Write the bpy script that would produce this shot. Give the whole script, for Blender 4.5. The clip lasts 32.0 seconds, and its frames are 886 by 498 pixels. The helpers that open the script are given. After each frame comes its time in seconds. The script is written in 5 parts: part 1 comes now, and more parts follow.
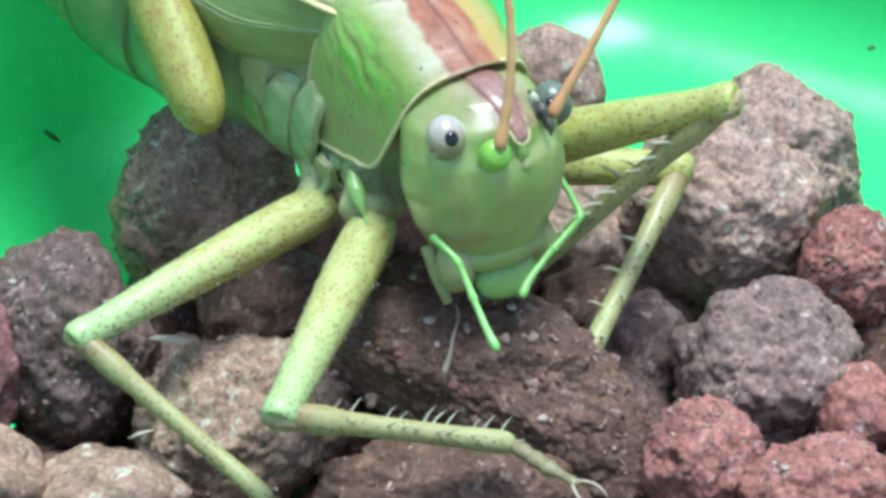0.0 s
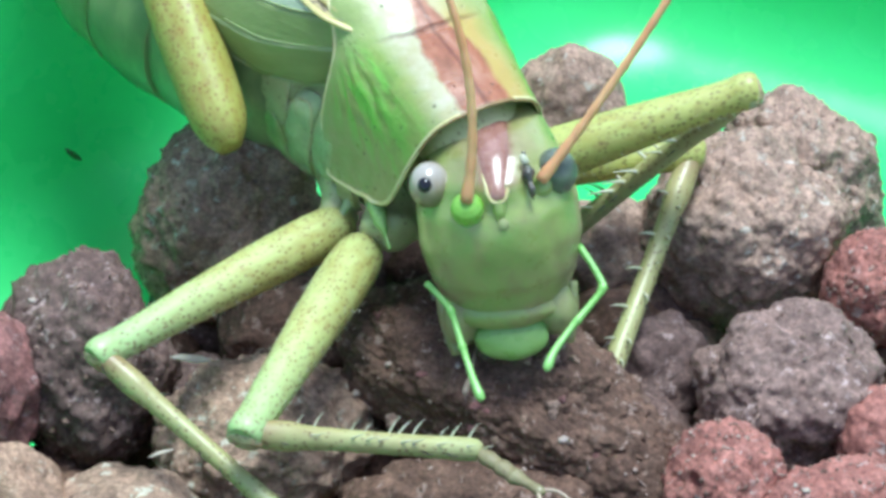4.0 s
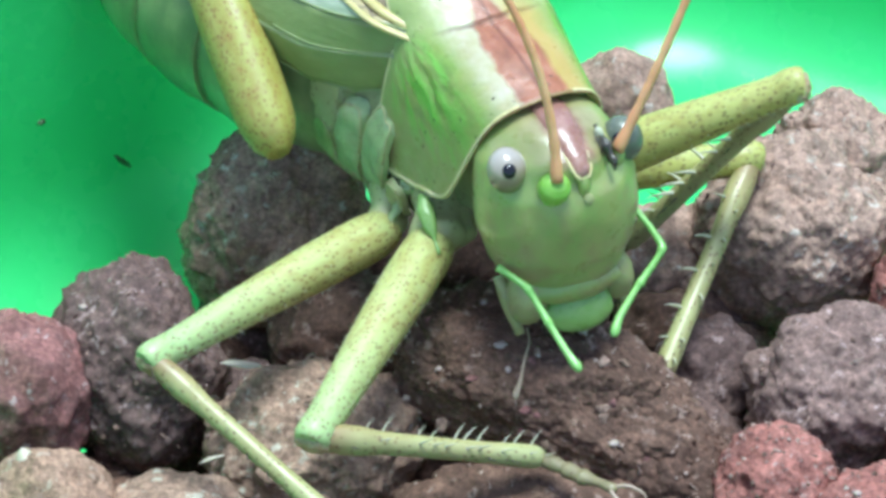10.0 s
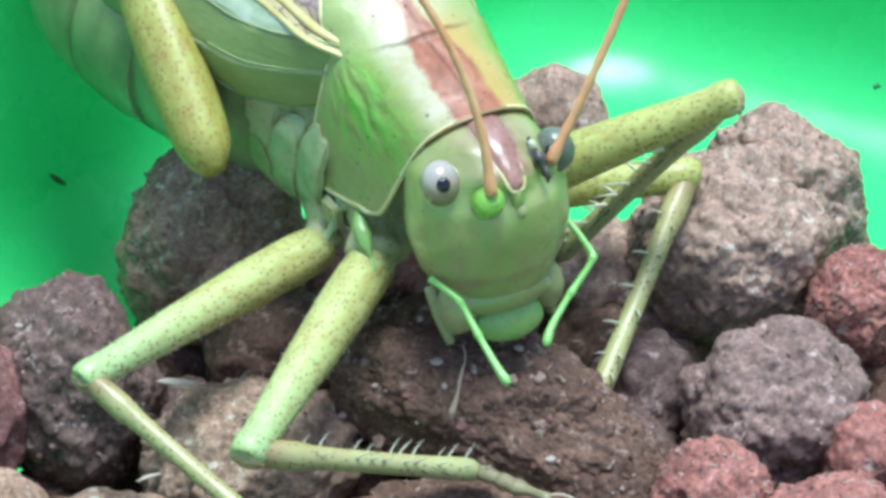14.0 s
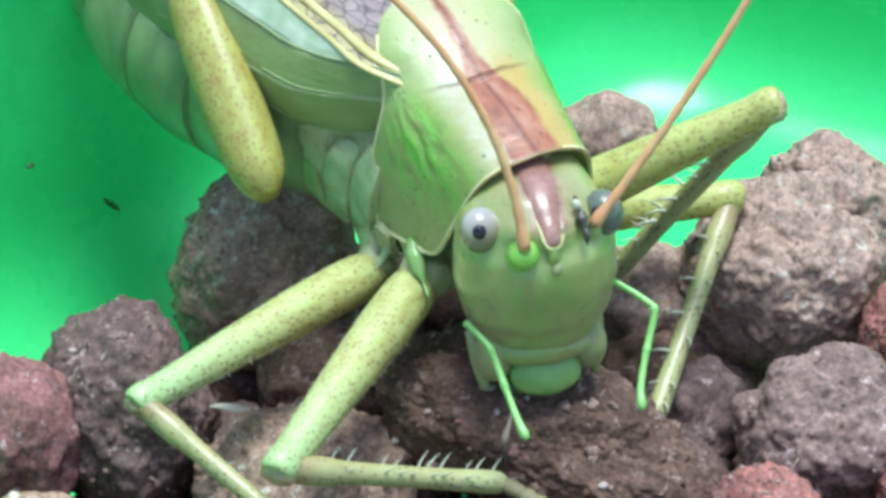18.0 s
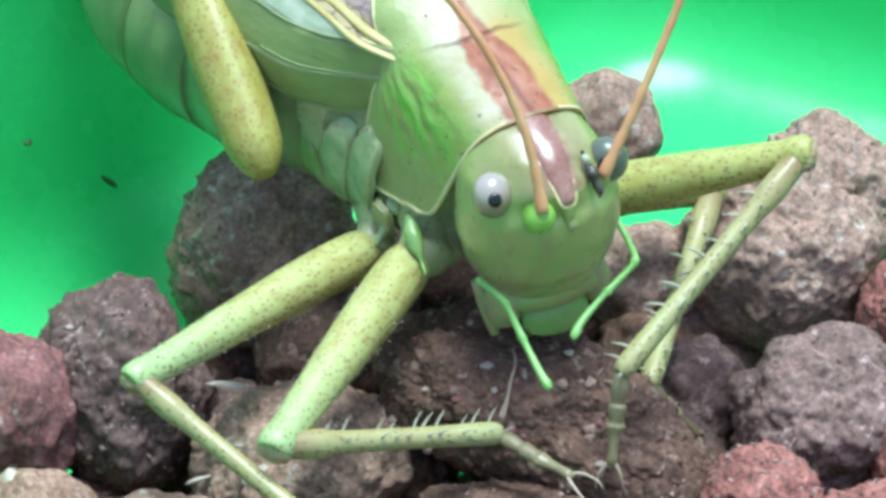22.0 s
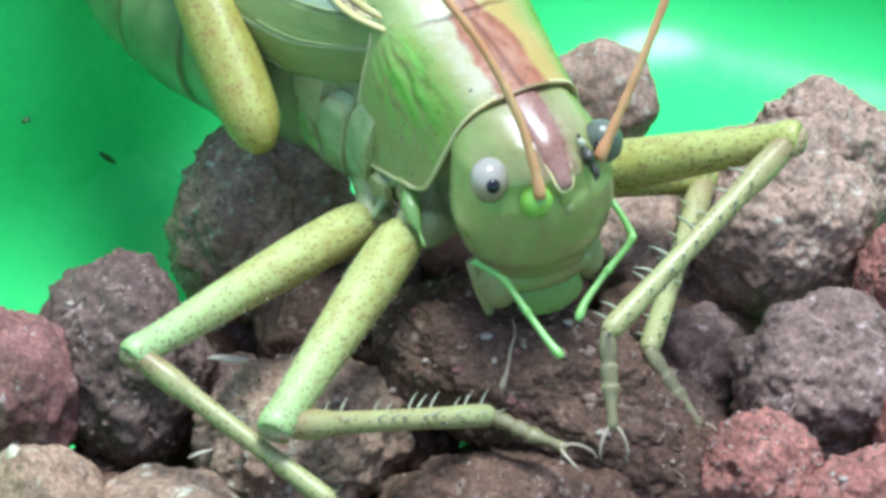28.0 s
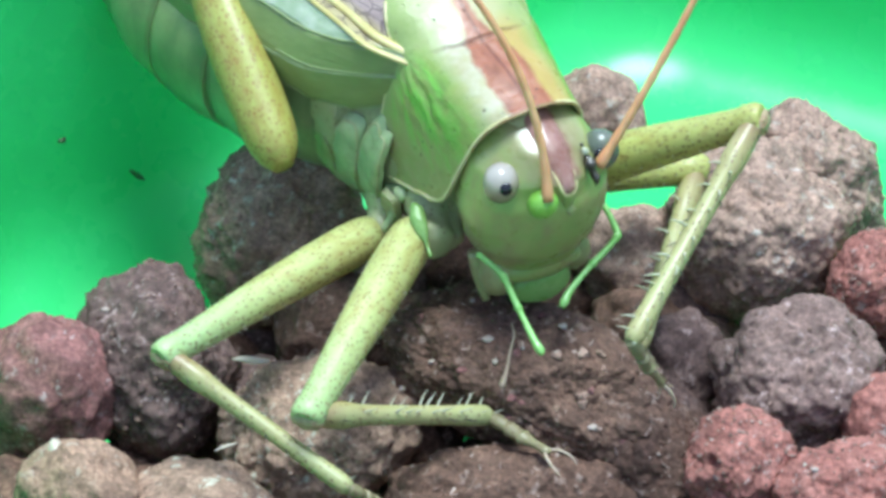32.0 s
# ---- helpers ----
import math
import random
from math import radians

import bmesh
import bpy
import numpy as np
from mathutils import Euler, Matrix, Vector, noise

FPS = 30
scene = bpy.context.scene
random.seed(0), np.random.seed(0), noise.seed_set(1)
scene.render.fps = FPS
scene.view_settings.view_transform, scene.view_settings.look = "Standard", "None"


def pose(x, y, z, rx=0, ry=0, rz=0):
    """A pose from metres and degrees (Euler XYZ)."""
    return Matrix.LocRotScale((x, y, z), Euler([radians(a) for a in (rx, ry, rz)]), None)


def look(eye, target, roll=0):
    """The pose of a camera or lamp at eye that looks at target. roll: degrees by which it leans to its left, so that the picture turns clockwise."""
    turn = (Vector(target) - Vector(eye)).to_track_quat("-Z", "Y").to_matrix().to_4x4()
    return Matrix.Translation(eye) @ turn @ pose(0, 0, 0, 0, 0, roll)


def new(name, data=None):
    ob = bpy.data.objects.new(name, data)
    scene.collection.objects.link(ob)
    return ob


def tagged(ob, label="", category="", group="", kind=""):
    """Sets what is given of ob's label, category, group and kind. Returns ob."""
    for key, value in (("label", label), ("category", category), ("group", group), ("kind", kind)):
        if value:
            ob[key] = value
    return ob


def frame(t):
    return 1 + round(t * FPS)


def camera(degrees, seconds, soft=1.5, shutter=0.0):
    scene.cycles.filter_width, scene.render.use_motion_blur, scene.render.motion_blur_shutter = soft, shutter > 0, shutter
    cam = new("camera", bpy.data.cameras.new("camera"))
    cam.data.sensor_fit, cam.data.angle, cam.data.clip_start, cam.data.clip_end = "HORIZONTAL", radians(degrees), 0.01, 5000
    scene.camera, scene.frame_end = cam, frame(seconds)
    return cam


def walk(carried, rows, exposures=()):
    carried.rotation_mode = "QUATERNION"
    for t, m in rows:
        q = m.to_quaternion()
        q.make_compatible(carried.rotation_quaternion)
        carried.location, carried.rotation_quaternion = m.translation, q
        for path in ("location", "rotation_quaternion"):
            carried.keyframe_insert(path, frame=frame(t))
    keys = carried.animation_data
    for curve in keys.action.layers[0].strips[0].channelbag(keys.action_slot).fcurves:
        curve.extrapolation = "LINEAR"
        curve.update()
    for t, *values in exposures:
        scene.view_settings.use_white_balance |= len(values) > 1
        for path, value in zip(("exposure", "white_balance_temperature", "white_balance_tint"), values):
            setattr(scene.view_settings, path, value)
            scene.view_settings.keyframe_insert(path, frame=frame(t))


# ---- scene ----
MM = 0.001  # the place is laid out in millimetres

PATH = [
    (0, (-0.00000, -0.13959, 0.11713), (0.00092, -0.00216, 0.00088), 0.27),
    (0.5, (-0.00000, -0.13944, 0.11701), (0.00081, -0.00143, 0.00146), 0.19),
    (1, (-0.00000, -0.13948, 0.11704), (0.00012, -0.00147, 0.00148), 0.12),
    (1.5, (0.00000, -0.13931, 0.11690), (0.00038, -0.00151, 0.00109), 0.18),
    (2, (-0.00000, -0.13947, 0.11703), (0.00062, -0.00189, 0.00096), 0.41),
    (2.5, (0.00000, -0.13935, 0.11693), (-0.00052, -0.00155, 0.00113), 0.17),
    (4.5, (0.00000, -0.13930, 0.11689), (0.00011, -0.00131, 0.00130), 0.31),
    (5, (0.00000, -0.13933, 0.11691), (-0.00142, -0.00165, 0.00096), -0.05),
    (5.5, (0.00000, -0.13917, 0.11678), (-0.00117, -0.00148, 0.00085), 0.17),
    (6, (-0.00000, -0.13951, 0.11706), (-0.00229, -0.00146, 0.00158), -0.08),
    (6.5, (0.00000, -0.13915, 0.11676), (-0.00184, -0.00137, 0.00095), -0.13),
    (7, (0.00000, -0.13907, 0.11669), (0.00053, -0.00145, 0.00067), 0.31),
    (7.5, (0.00000, -0.13913, 0.11674), (-0.00087, -0.00026, 0.00223), 0.11),
    (8, (-0.00000, -0.13945, 0.11701), (-0.00028, -0.00125, 0.00168), 0.25),
    (8.5, (-0.00000, -0.13940, 0.11697), (-0.00057, -0.00153, 0.00124), -0.06),
    (9, (0.00000, -0.13937, 0.11694), (0.00000, -0.00148, 0.00124), -0.00),
    (9.5, (0.00000, -0.13923, 0.11683), (-0.00145, -0.00134, 0.00114), -0.45),
    (10, (0.00000, -0.13936, 0.11694), (-0.00210, -0.00127, 0.00151), -0.58),
    (10.5, (0.00000, -0.13927, 0.11686), (-0.00205, -0.00093, 0.00172), -0.68),
    (11, (-0.00000, -0.13939, 0.11696), (-0.00226, -0.00077, 0.00217), -0.67),
    (11.5, (-0.00000, -0.13946, 0.11702), (-0.00133, -0.00092, 0.00210), -0.59),
    (12, (0.00000, -0.13937, 0.11694), (-0.00057, -0.00074, 0.00212), -0.35),
    (12.5, (-0.00000, -0.13948, 0.11704), (-0.00157, -0.00072, 0.00240), -0.51),
    (13, (-0.00000, -0.13941, 0.11698), (-0.00100, -0.00064, 0.00233), -0.41),
    (13.5, (-0.00000, -0.13949, 0.11705), (-0.00019, -0.00080, 0.00231), -0.24),
    (14, (-0.00000, -0.13945, 0.11702), (0.00065, -0.00089, 0.00212), -0.14),
    (14.5, (-0.00000, -0.13947, 0.11703), (0.00018, -0.00061, 0.00250), -0.11),
    (16.5, (-0.00000, -0.13949, 0.11705), (0.00047, 0.00013, 0.00344), -0.00),
    (17, (-0.00000, -0.13975, 0.11726), (-0.00104, -0.00052, 0.00319), -0.31),
    (17.5, (-0.00000, -0.13965, 0.11718), (-0.00187, -0.00045, 0.00308), -0.55),
    (18, (-0.00000, -0.13955, 0.11709), (-0.00162, -0.00028, 0.00306), -0.57),
    (18.5, (-0.00000, -0.13949, 0.11705), (-0.00078, -0.00064, 0.00250), -0.41),
    (19, (0.00000, -0.13934, 0.11692), (-0.00060, -0.00063, 0.00221), -0.29),
    (19.5, (-0.00000, -0.13970, 0.11723), (-0.00174, -0.00061, 0.00299), -1.01),
    (20, (-0.00000, -0.13955, 0.11709), (-0.00105, -0.00065, 0.00262), -0.54),
    (20.5, (-0.00000, -0.13960, 0.11714), (0.00031, -0.00092, 0.00240), -0.26),
    (21, (-0.00000, -0.13947, 0.11703), (0.00065, -0.00094, 0.00210), -0.24),
    (21.5, (-0.00000, -0.13956, 0.11710), (-0.00083, -0.00085, 0.00239), -0.43),
    (22, (-0.00000, -0.13943, 0.11700), (-0.00152, -0.00076, 0.00224), -0.38),
    (22.5, (0.00000, -0.13936, 0.11693), (-0.00003, -0.00058, 0.00229), -0.36),
    (23, (0.00000, -0.13929, 0.11688), (0.00174, -0.00123, 0.00140), 0.00),
    (23.5, (-0.00000, -0.13988, 0.11737), (-0.00037, -0.00120, 0.00263), -0.48),
    (24, (-0.00000, -0.13985, 0.11735), (-0.00221, -0.00051, 0.00342), -1.14),
    (24.5, (-0.00000, -0.14029, 0.11772), (-0.00225, -0.00153, 0.00309), -1.25),
    (25, (-0.00000, -0.13971, 0.11723), (-0.00142, -0.00152, 0.00189), -1.12),
    (25.5, (-0.00000, -0.14008, 0.11754), (-0.00246, -0.00168, 0.00248), -1.34),
    (27.5, (-0.00000, -0.13996, 0.11744), (-0.00082, -0.00192, 0.00192), -1.05),
    (28, (-0.00000, -0.13991, 0.11739), (-0.00146, -0.00202, 0.00170), -1.14),
    (28.5, (-0.00000, -0.14202, 0.11917), (-0.00148, -0.00401, 0.00362), -1.02),
    (29, (-0.00000, -0.15152, 0.12714), (-0.00113, -0.01325, 0.01190), -1.22),
    (29.5, (-0.00000, -0.15195, 0.12750), (-0.00150, -0.01320, 0.01283), -0.80),
    (30, (-0.00000, -0.15180, 0.12737), (-0.00192, -0.01330, 0.01242), -1.13),
    (30.5, (-0.00000, -0.15187, 0.12744), (-0.00255, -0.01397, 0.01178), -1.39),
    (31, (-0.00000, -0.15208, 0.12761), (-0.00175, -0.01370, 0.01252), -1.25),
    (31.5, (-0.00000, -0.15196, 0.12751), (-0.00083, -0.01362, 0.01235), -1.06),
    (32, (-0.00000, -0.15178, 0.12736), (-0.00154, -0.01362, 0.01200), -1.22),
]

cam = camera(12.0, 32.0, soft=3.6)
walk(cam, [(t, look(eye, target, roll)) for t, eye, target, roll in PATH])

# ---- daylight from a window: a wide soft sun and the sky ----
SUN_FROM = Vector((0.08, 0.12, 0.98)).normalized()
world = bpy.data.worlds.new("daylight")
scene.world = world
world.use_nodes = True
wn = world.node_tree.nodes
sky = wn.new("ShaderNodeTexSky")
sky.sky_type, sky.sun_disc = "NISHITA", False
sky.sun_elevation = math.asin(SUN_FROM.z)
sky.sun_rotation = math.atan2(SUN_FROM.x, SUN_FROM.y)
world.node_tree.links.new(sky.outputs[0], wn["Background"].inputs[0])
wn["Background"].inputs[1].default_value = 0.18
sun = new("window_sun", bpy.data.lights.new("window_sun", "SUN"))
sun.data.energy, sun.data.angle, sun.data.color = 3.4, radians(24), (0.76, 0.93, 1.0)
sun.matrix_world = look(SUN_FROM, (0, 0, 0))
scene.view_settings.exposure = 0.70


# ---- materials ----
def material(name, rough=0.5, metal=0.0, spec=0.5, sub=0.0, sub_col=None, coat=0.0):
    m = bpy.data.materials.new(name)
    m.use_nodes = True
    b = m.node_tree.nodes["Principled BSDF"]
    b.inputs["Roughness"].default_value = rough
    b.inputs["Metallic"].default_value = metal
    b.inputs["Specular IOR Level"].default_value = spec
    b.inputs["Coat Weight"].default_value = coat
    b.inputs["Coat Roughness"].default_value = 0.24
    if sub:
        b.inputs["Subsurface Weight"].default_value = sub
        b.inputs["Subsurface Radius"].default_value = sub_col or (0.5, 0.8, 0.3)
        b.inputs["Subsurface Scale"].default_value = 0.0006
    return m


class Mix:
    """Small helper to wire node trees in millimetre coordinates."""

    def __init__(self, m):
        self.t = m.node_tree
        self.n, self.l = self.t.nodes, self.t.links
        self.bsdf = self.n["Principled BSDF"]
        self.tex = self.n.new("ShaderNodeTexCoord")

    def coords(self, scale=(1, 1, 1), shift=0.0):
        mp = self.n.new("ShaderNodeMapping")
        mp.inputs["Scale"].default_value = [1000 * s for s in scale]
        self.l.new(self.tex.outputs["Object"], mp.inputs[0])
        if shift:
            info = self.n.new("ShaderNodeObjectInfo")
            mul = self.n.new("ShaderNodeMath")
            mul.operation = "MULTIPLY"
            mul.inputs[1].default_value = shift
            self.l.new(info.outputs["Random"], mul.inputs[0])
            self.l.new(mul.outputs[0], mp.inputs["Location"])
        return mp.outputs[0]

    def noise(self, co, scale, detail=4, rough=0.6):
        n = self.n.new("ShaderNodeTexNoise")
        n.inputs["Scale"].default_value, n.inputs["Detail"].default_value = scale, detail
        n.inputs["Roughness"].default_value = rough
        self.l.new(co, n.inputs["Vector"])
        return n.outputs["Fac"]

    def voronoi(self, co, scale, feature="F1", out="Distance", rnd=1.0):
        n = self.n.new("ShaderNodeTexVoronoi")
        n.feature = feature
        n.inputs["Scale"].default_value = scale
        n.inputs["Randomness"].default_value = rnd
        self.l.new(co, n.inputs["Vector"])
        return n.outputs[out]

    def ramp(self, fac, stops):
        r = self.n.new("ShaderNodeValToRGB")
        el = r.color_ramp.elements
        while len(el) < len(stops):
            el.new(0.5)
        for e, (p, c) in zip(el, stops):
            e.position, e.color = p, (*c, 1) if len(c) == 3 else c
        self.l.new(fac, r.inputs[0])
        return r.outputs[0]

    def mix(self, fac, a, b, mode="MIX"):
        x = self.n.new("ShaderNodeMix")
        x.data_type, x.blend_type = "RGBA", mode
        for sock, v in ((x.inputs[0], fac), (x.inputs[6], a), (x.inputs[7], b)):
            if isinstance(v, (int, float)):
                sock.default_value = v
            elif isinstance(v, tuple):
                sock.default_value = (*v, 1)
            else:
                self.l.new(v, sock)
        return x.outputs[2]

    def math(self, op, a, b):
        x = self.n.new("ShaderNodeMath")
        x.operation = op
        for sock, v in zip(x.inputs, (a, b)):
            if isinstance(v, (int, float)):
                sock.default_value = v
            else:
                self.l.new(v, sock)
        return x.outputs[0]

    def axis(self, which):
        s = self.n.new("ShaderNodeSeparateXYZ")
        self.l.new(self.coords(), s.inputs[0])
        return s.outputs[which]

    def color(self, c):
        self.l.new(c, self.bsdf.inputs["Base Color"])

    def rough(self, c):
        self.l.new(c, self.bsdf.inputs["Roughness"])

    def bump(self, h, strength, dist_mm):
        b = self.n.new("ShaderNodeBump")
        b.inputs["Strength"].default_value, b.inputs["Distance"].default_value = strength, dist_mm * MM
        self.l.new(h, b.inputs["Height"])
        self.l.new(b.outputs[0], self.bsdf.inputs["Normal"])


BLACK, WHITE = (0, 0, 0), (1, 1, 1)


def kibble_material(name, dark, mid, light, pale):
    """Baked pet food: crumbly, porous, with pale grains and dark pores."""
    m = material(name, 0.85, spec=0.2)
    x = Mix(m)
    co = x.coords(shift=37.0)
    base = x.ramp(x.noise(co, 0.8, 5, 0.65), [(0.3, tuple(0.25 * a + 0.75 * b for a, b in zip(dark, mid))), (0.5, mid), (0.7, tuple(0.5 * (a + b) for a, b in zip(light, mid)))])
    # crumbs of unlike tone pressed together
    warp = x.n.new("ShaderNodeVectorMath")
    warp.operation = "MULTIPLY_ADD"
    nz = x.n.new("ShaderNodeTexNoise")
    nz.inputs["Scale"].default_value = 2.5
    x.l.new(co, nz.inputs["Vector"])
    x.l.new(nz.outputs["Color"], warp.inputs[0])
    warp.inputs[1].default_value = (0.3, 0.3, 0.3)
    x.l.new(co, warp.inputs[2])
    cell = x.voronoi(warp.outputs[0], 2.6, out="Color")
    tone = x.ramp(cell, [(0.25, (0.75, 0.74, 0.73)), (0.5, (0.97, 0.97, 0.97)), (0.75, (1.25, 1.22, 1.19))])
    base = x.mix(0.7, base, tone, "MULTIPLY")
    mottle = x.ramp(x.noise(co, 4.4, 6, 0.78), [(0.36, (0.52, 0.5, 0.49)), (0.5, (0.98, 0.98, 0.98)), (0.62, (1.55, 1.5, 1.44))])
    base = x.mix(0.75, base, mottle, "MULTIPLY")
    fine = x.noise(co, 3.4, 5, 0.65)
    base = x.mix(x.ramp(fine, [(0.3, (0.4, 0.4, 0.4)), (0.44, BLACK)]), base, tuple(c * 0.7 for c in dark))
    flakes = x.ramp(x.voronoi(warp.outputs[0], 2.1, out="Color"), [(0.7, BLACK), (0.85, WHITE)])
    spots = x.math("MULTIPLY", flakes, x.ramp(x.noise(co, 3.0, 4), [(0.5, BLACK), (0.58, WHITE)]))
    base = x.mix(x.math("MULTIPLY", spots, 0.65), base, pale)
    pores = x.ramp(x.voronoi(x.coords((1, 1, 1.3), shift=11.0), 1.2), [(0.08, WHITE), (0.2, BLACK)])
    base = x.mix(x.math("MULTIPLY", pores, 0.4), base, tuple(c * 0.3 for c in dark))
    x.color(base)
    x.rough(x.ramp(x.noise(co, 1.6, 3), [(0.35, (0.72, 0.72, 0.72)), (0.65, (0.9, 0.9, 0.9))]))
    edge = x.voronoi(warp.outputs[0], 2.6)
    h = x.math("ADD", x.math("MULTIPLY", fine, 1.2), x.math("MULTIPLY", x.noise(co, 8.0, 4, 0.7), 0.8))
    h = x.math("SUBTRACT", x.math("SUBTRACT", h, x.math("MULTIPLY", pores, 0.8)), x.math("MULTIPLY", edge, 0.7))
    x.bump(h, 0.42, 0.11)
    return m


# these two browns are darkened to hold the shade under the cricket
KIB_BROWN = kibble_material("kibble_brown", (0.048, 0.025, 0.019), (0.137, 0.079, 0.057), (0.226, 0.139, 0.102), (0.392, 0.283, 0.233))
KIB_SHADED = kibble_material("kibble_shaded", (0.039, 0.021, 0.015), (0.108, 0.061, 0.045), (0.183, 0.111, 0.083), (0.383, 0.275, 0.221))
KIB_GREY = kibble_material("kibble_grey", (0.051, 0.030, 0.028), (0.138, 0.088, 0.078), (0.231, 0.156, 0.136), (0.451, 0.337, 0.314))
KIB_TAN = kibble_material("kibble_tan", (0.114, 0.069, 0.051), (0.310, 0.203, 0.147), (0.481, 0.338, 0.248), (0.594, 0.594, 0.473))
KIB_PALE = kibble_material("kibble_pale", (0.130, 0.077, 0.062), (0.340, 0.226, 0.175), (0.499, 0.346, 0.278), (0.577, 0.532, 0.456))
KIB_SAND = kibble_material("kibble_sand", (0.123, 0.072, 0.049), (0.320, 0.204, 0.145), (0.418, 0.281, 0.204), (0.461, 0.378, 0.298))
KIB_DULL = kibble_material("kibble_dull_red", (0.088, 0.038, 0.036), (0.241, 0.110, 0.101), (0.363, 0.202, 0.185), (0.505, 0.404, 0.382))
KIB_RED = kibble_material("kibble_red", (0.106, 0.042, 0.035), (0.321, 0.132, 0.108), (0.421, 0.223, 0.189), (0.465, 0.409, 0.371))
KIB_ROSE = kibble_material("kibble_rose", (0.080, 0.046, 0.043), (0.218, 0.142, 0.122), (0.348, 0.239, 0.212), (0.563, 0.425, 0.400))


def plastic_material():
    m = material("green_plastic", 0.34, spec=0.5)
    x = Mix(m)
    co = x.coords()
    x.color(x.ramp(x.noise(co, 0.05, 3), [(0.3, (0.045, 0.70, 0.19)), (0.7, (0.055, 0.78, 0.245))]))
    x.rough(x.ramp(x.noise(co, 0.35, 3), [(0.3, (0.23, 0.23, 0.23)), (0.7, (0.31, 0.31, 0.31))]))
    x.bump(x.noise(co, 0.6, 3), 0.08, 0.2)
    # thin plastic lets some light through
    glow, both = x.n.new("ShaderNodeBsdfTranslucent"), x.n.new("ShaderNodeMixShader")
    glow.inputs[0].default_value = (0.11, 0.95, 0.45, 1)
    both.inputs[0].default_value = 0.22
    x.l.new(x.bsdf.outputs[0], both.inputs[1])
    x.l.new(glow.outputs[0], both.inputs[2])
    x.l.new(both.outputs[0], x.n["Material Output"].inputs[0])
    return m


PLASTIC = plastic_material()


def cuticle(name, low, high, specks=0.0, speck_scale=1.0, rough=0.44, stretch=(1, 1, 1), speck_col=(0.12, 0.05, 0.02), scale=0.35, tip=None, root=None):
    m = material(name, rough, spec=0.5, sub=0.1, sub_col=(0.6, 1.0, 0.25), coat=0.2)
    x = Mix(m)
    co = x.coords(stretch)
    base = x.ramp(x.noise(co, scale, 4), [(0.32, low), (0.68, high)])
    base = x.mix(x.ramp(x.noise(co, scale * 6, 3), [(0.35, (0.12, 0.12, 0.12)), (0.6, BLACK)]), base, tuple(c * 0.55 for c in low))
    if tip:
        base = x.mix(x.ramp(x.math("MULTIPLY", x.axis(0), 0.08), [(0.68, BLACK), (1.0, WHITE)]), base, tip)
    if root:
        base = x.mix(x.ramp(x.math("MULTIPLY", x.axis(0), 0.5), [(0.1, WHITE), (0.85, BLACK)]), base, root)
    if specks:
        dots = x.ramp(x.voronoi(x.coords((0.7, 1, 1)), speck_scale * 2.3), [(0.18, WHITE), (0.3, BLACK)])
        gate = x.ramp(x.noise(co, 0.9, 2), [(0.3, (0.4, 0.4, 0.4)), (0.5, WHITE)])
        base = x.mix(x.math("MULTIPLY", x.math("MULTIPLY", dots, gate), specks), base, speck_col)
    x.color(base)
    x.rough(x.ramp(x.noise(co, 2.0, 3), [(0.35, (rough - 0.08,) * 3), (0.65, (rough + 0.14,) * 3)]))
    x.bump(x.noise(x.coords(), 5.0, 4), 0.25, 0.05)
    return m



def leg_material(name, upper, lower, dot, dots=0.8, tip=None, across=1.0):
    """Thigh skin: one hue above, another below, brown dots that thin out upwards."""
    m = material(name, 0.4, spec=0.45, sub=0.1, sub_col=(0.6, 1.0, 0.25), coat=0.25)
    x = Mix(m)
    co = x.coords((0.5, 1, 1))
    h = x.math("ADD", x.math("MULTIPLY", x.axis(2), 0.36 * across), x.math("ADD", 0.25, x.math("MULTIPLY", x.noise(co, 0.5, 3), 0.5)))
    base = x.ramp(h, [(0.22, lower), (0.78, upper)])
    base = x.mix(x.ramp(x.noise(co, 2.0, 4), [(0.35, (0.6, 0.6, 0.6)), (0.6, BLACK)]), base, tuple(c * 0.68 for c in lower))
    if tip:
        base = x.mix(x.ramp(x.math("MULTIPLY", x.axis(0), 0.08), [(0.5, BLACK), (0.95, (0.85, 0.85, 0.85))]), base, tip)
    near = x.ramp(x.voronoi(x.coords((0.8, 1, 1)), 4.6), [(0.20, WHITE), (0.38, BLACK)])
    gate = x.math("MULTIPLY", x.ramp(x.noise(co, 1.1, 2), [(0.25, (0.3, 0.3, 0.3)), (0.45, WHITE)]), x.ramp(h, [(0.35, WHITE), (1.0, (0.5, 0.5, 0.5))]))
    base = x.mix(x.math("MULTIPLY", x.math("MULTIPLY", near, gate), dots), base, dot)
    blot = x.ramp(x.noise(x.coords((0.6, 1, 1)), 3.2, 3), [(0.54, BLACK), (0.68, (0.4, 0.4, 0.4))])
    base = x.mix(x.math("MULTIPLY", blot, gate), base, tuple(c * 1.6 for c in dot))
    x.color(base)
    x.rough(x.ramp(x.noise(co, 2.0, 3), [(0.35, (0.40,) * 3), (0.65, (0.60,) * 3)]))
    x.bump(x.math("SUBTRACT", x.noise(x.coords(), 5.0, 4), x.math("MULTIPLY", near, 0.4)), 0.3, 0.06)
    return m


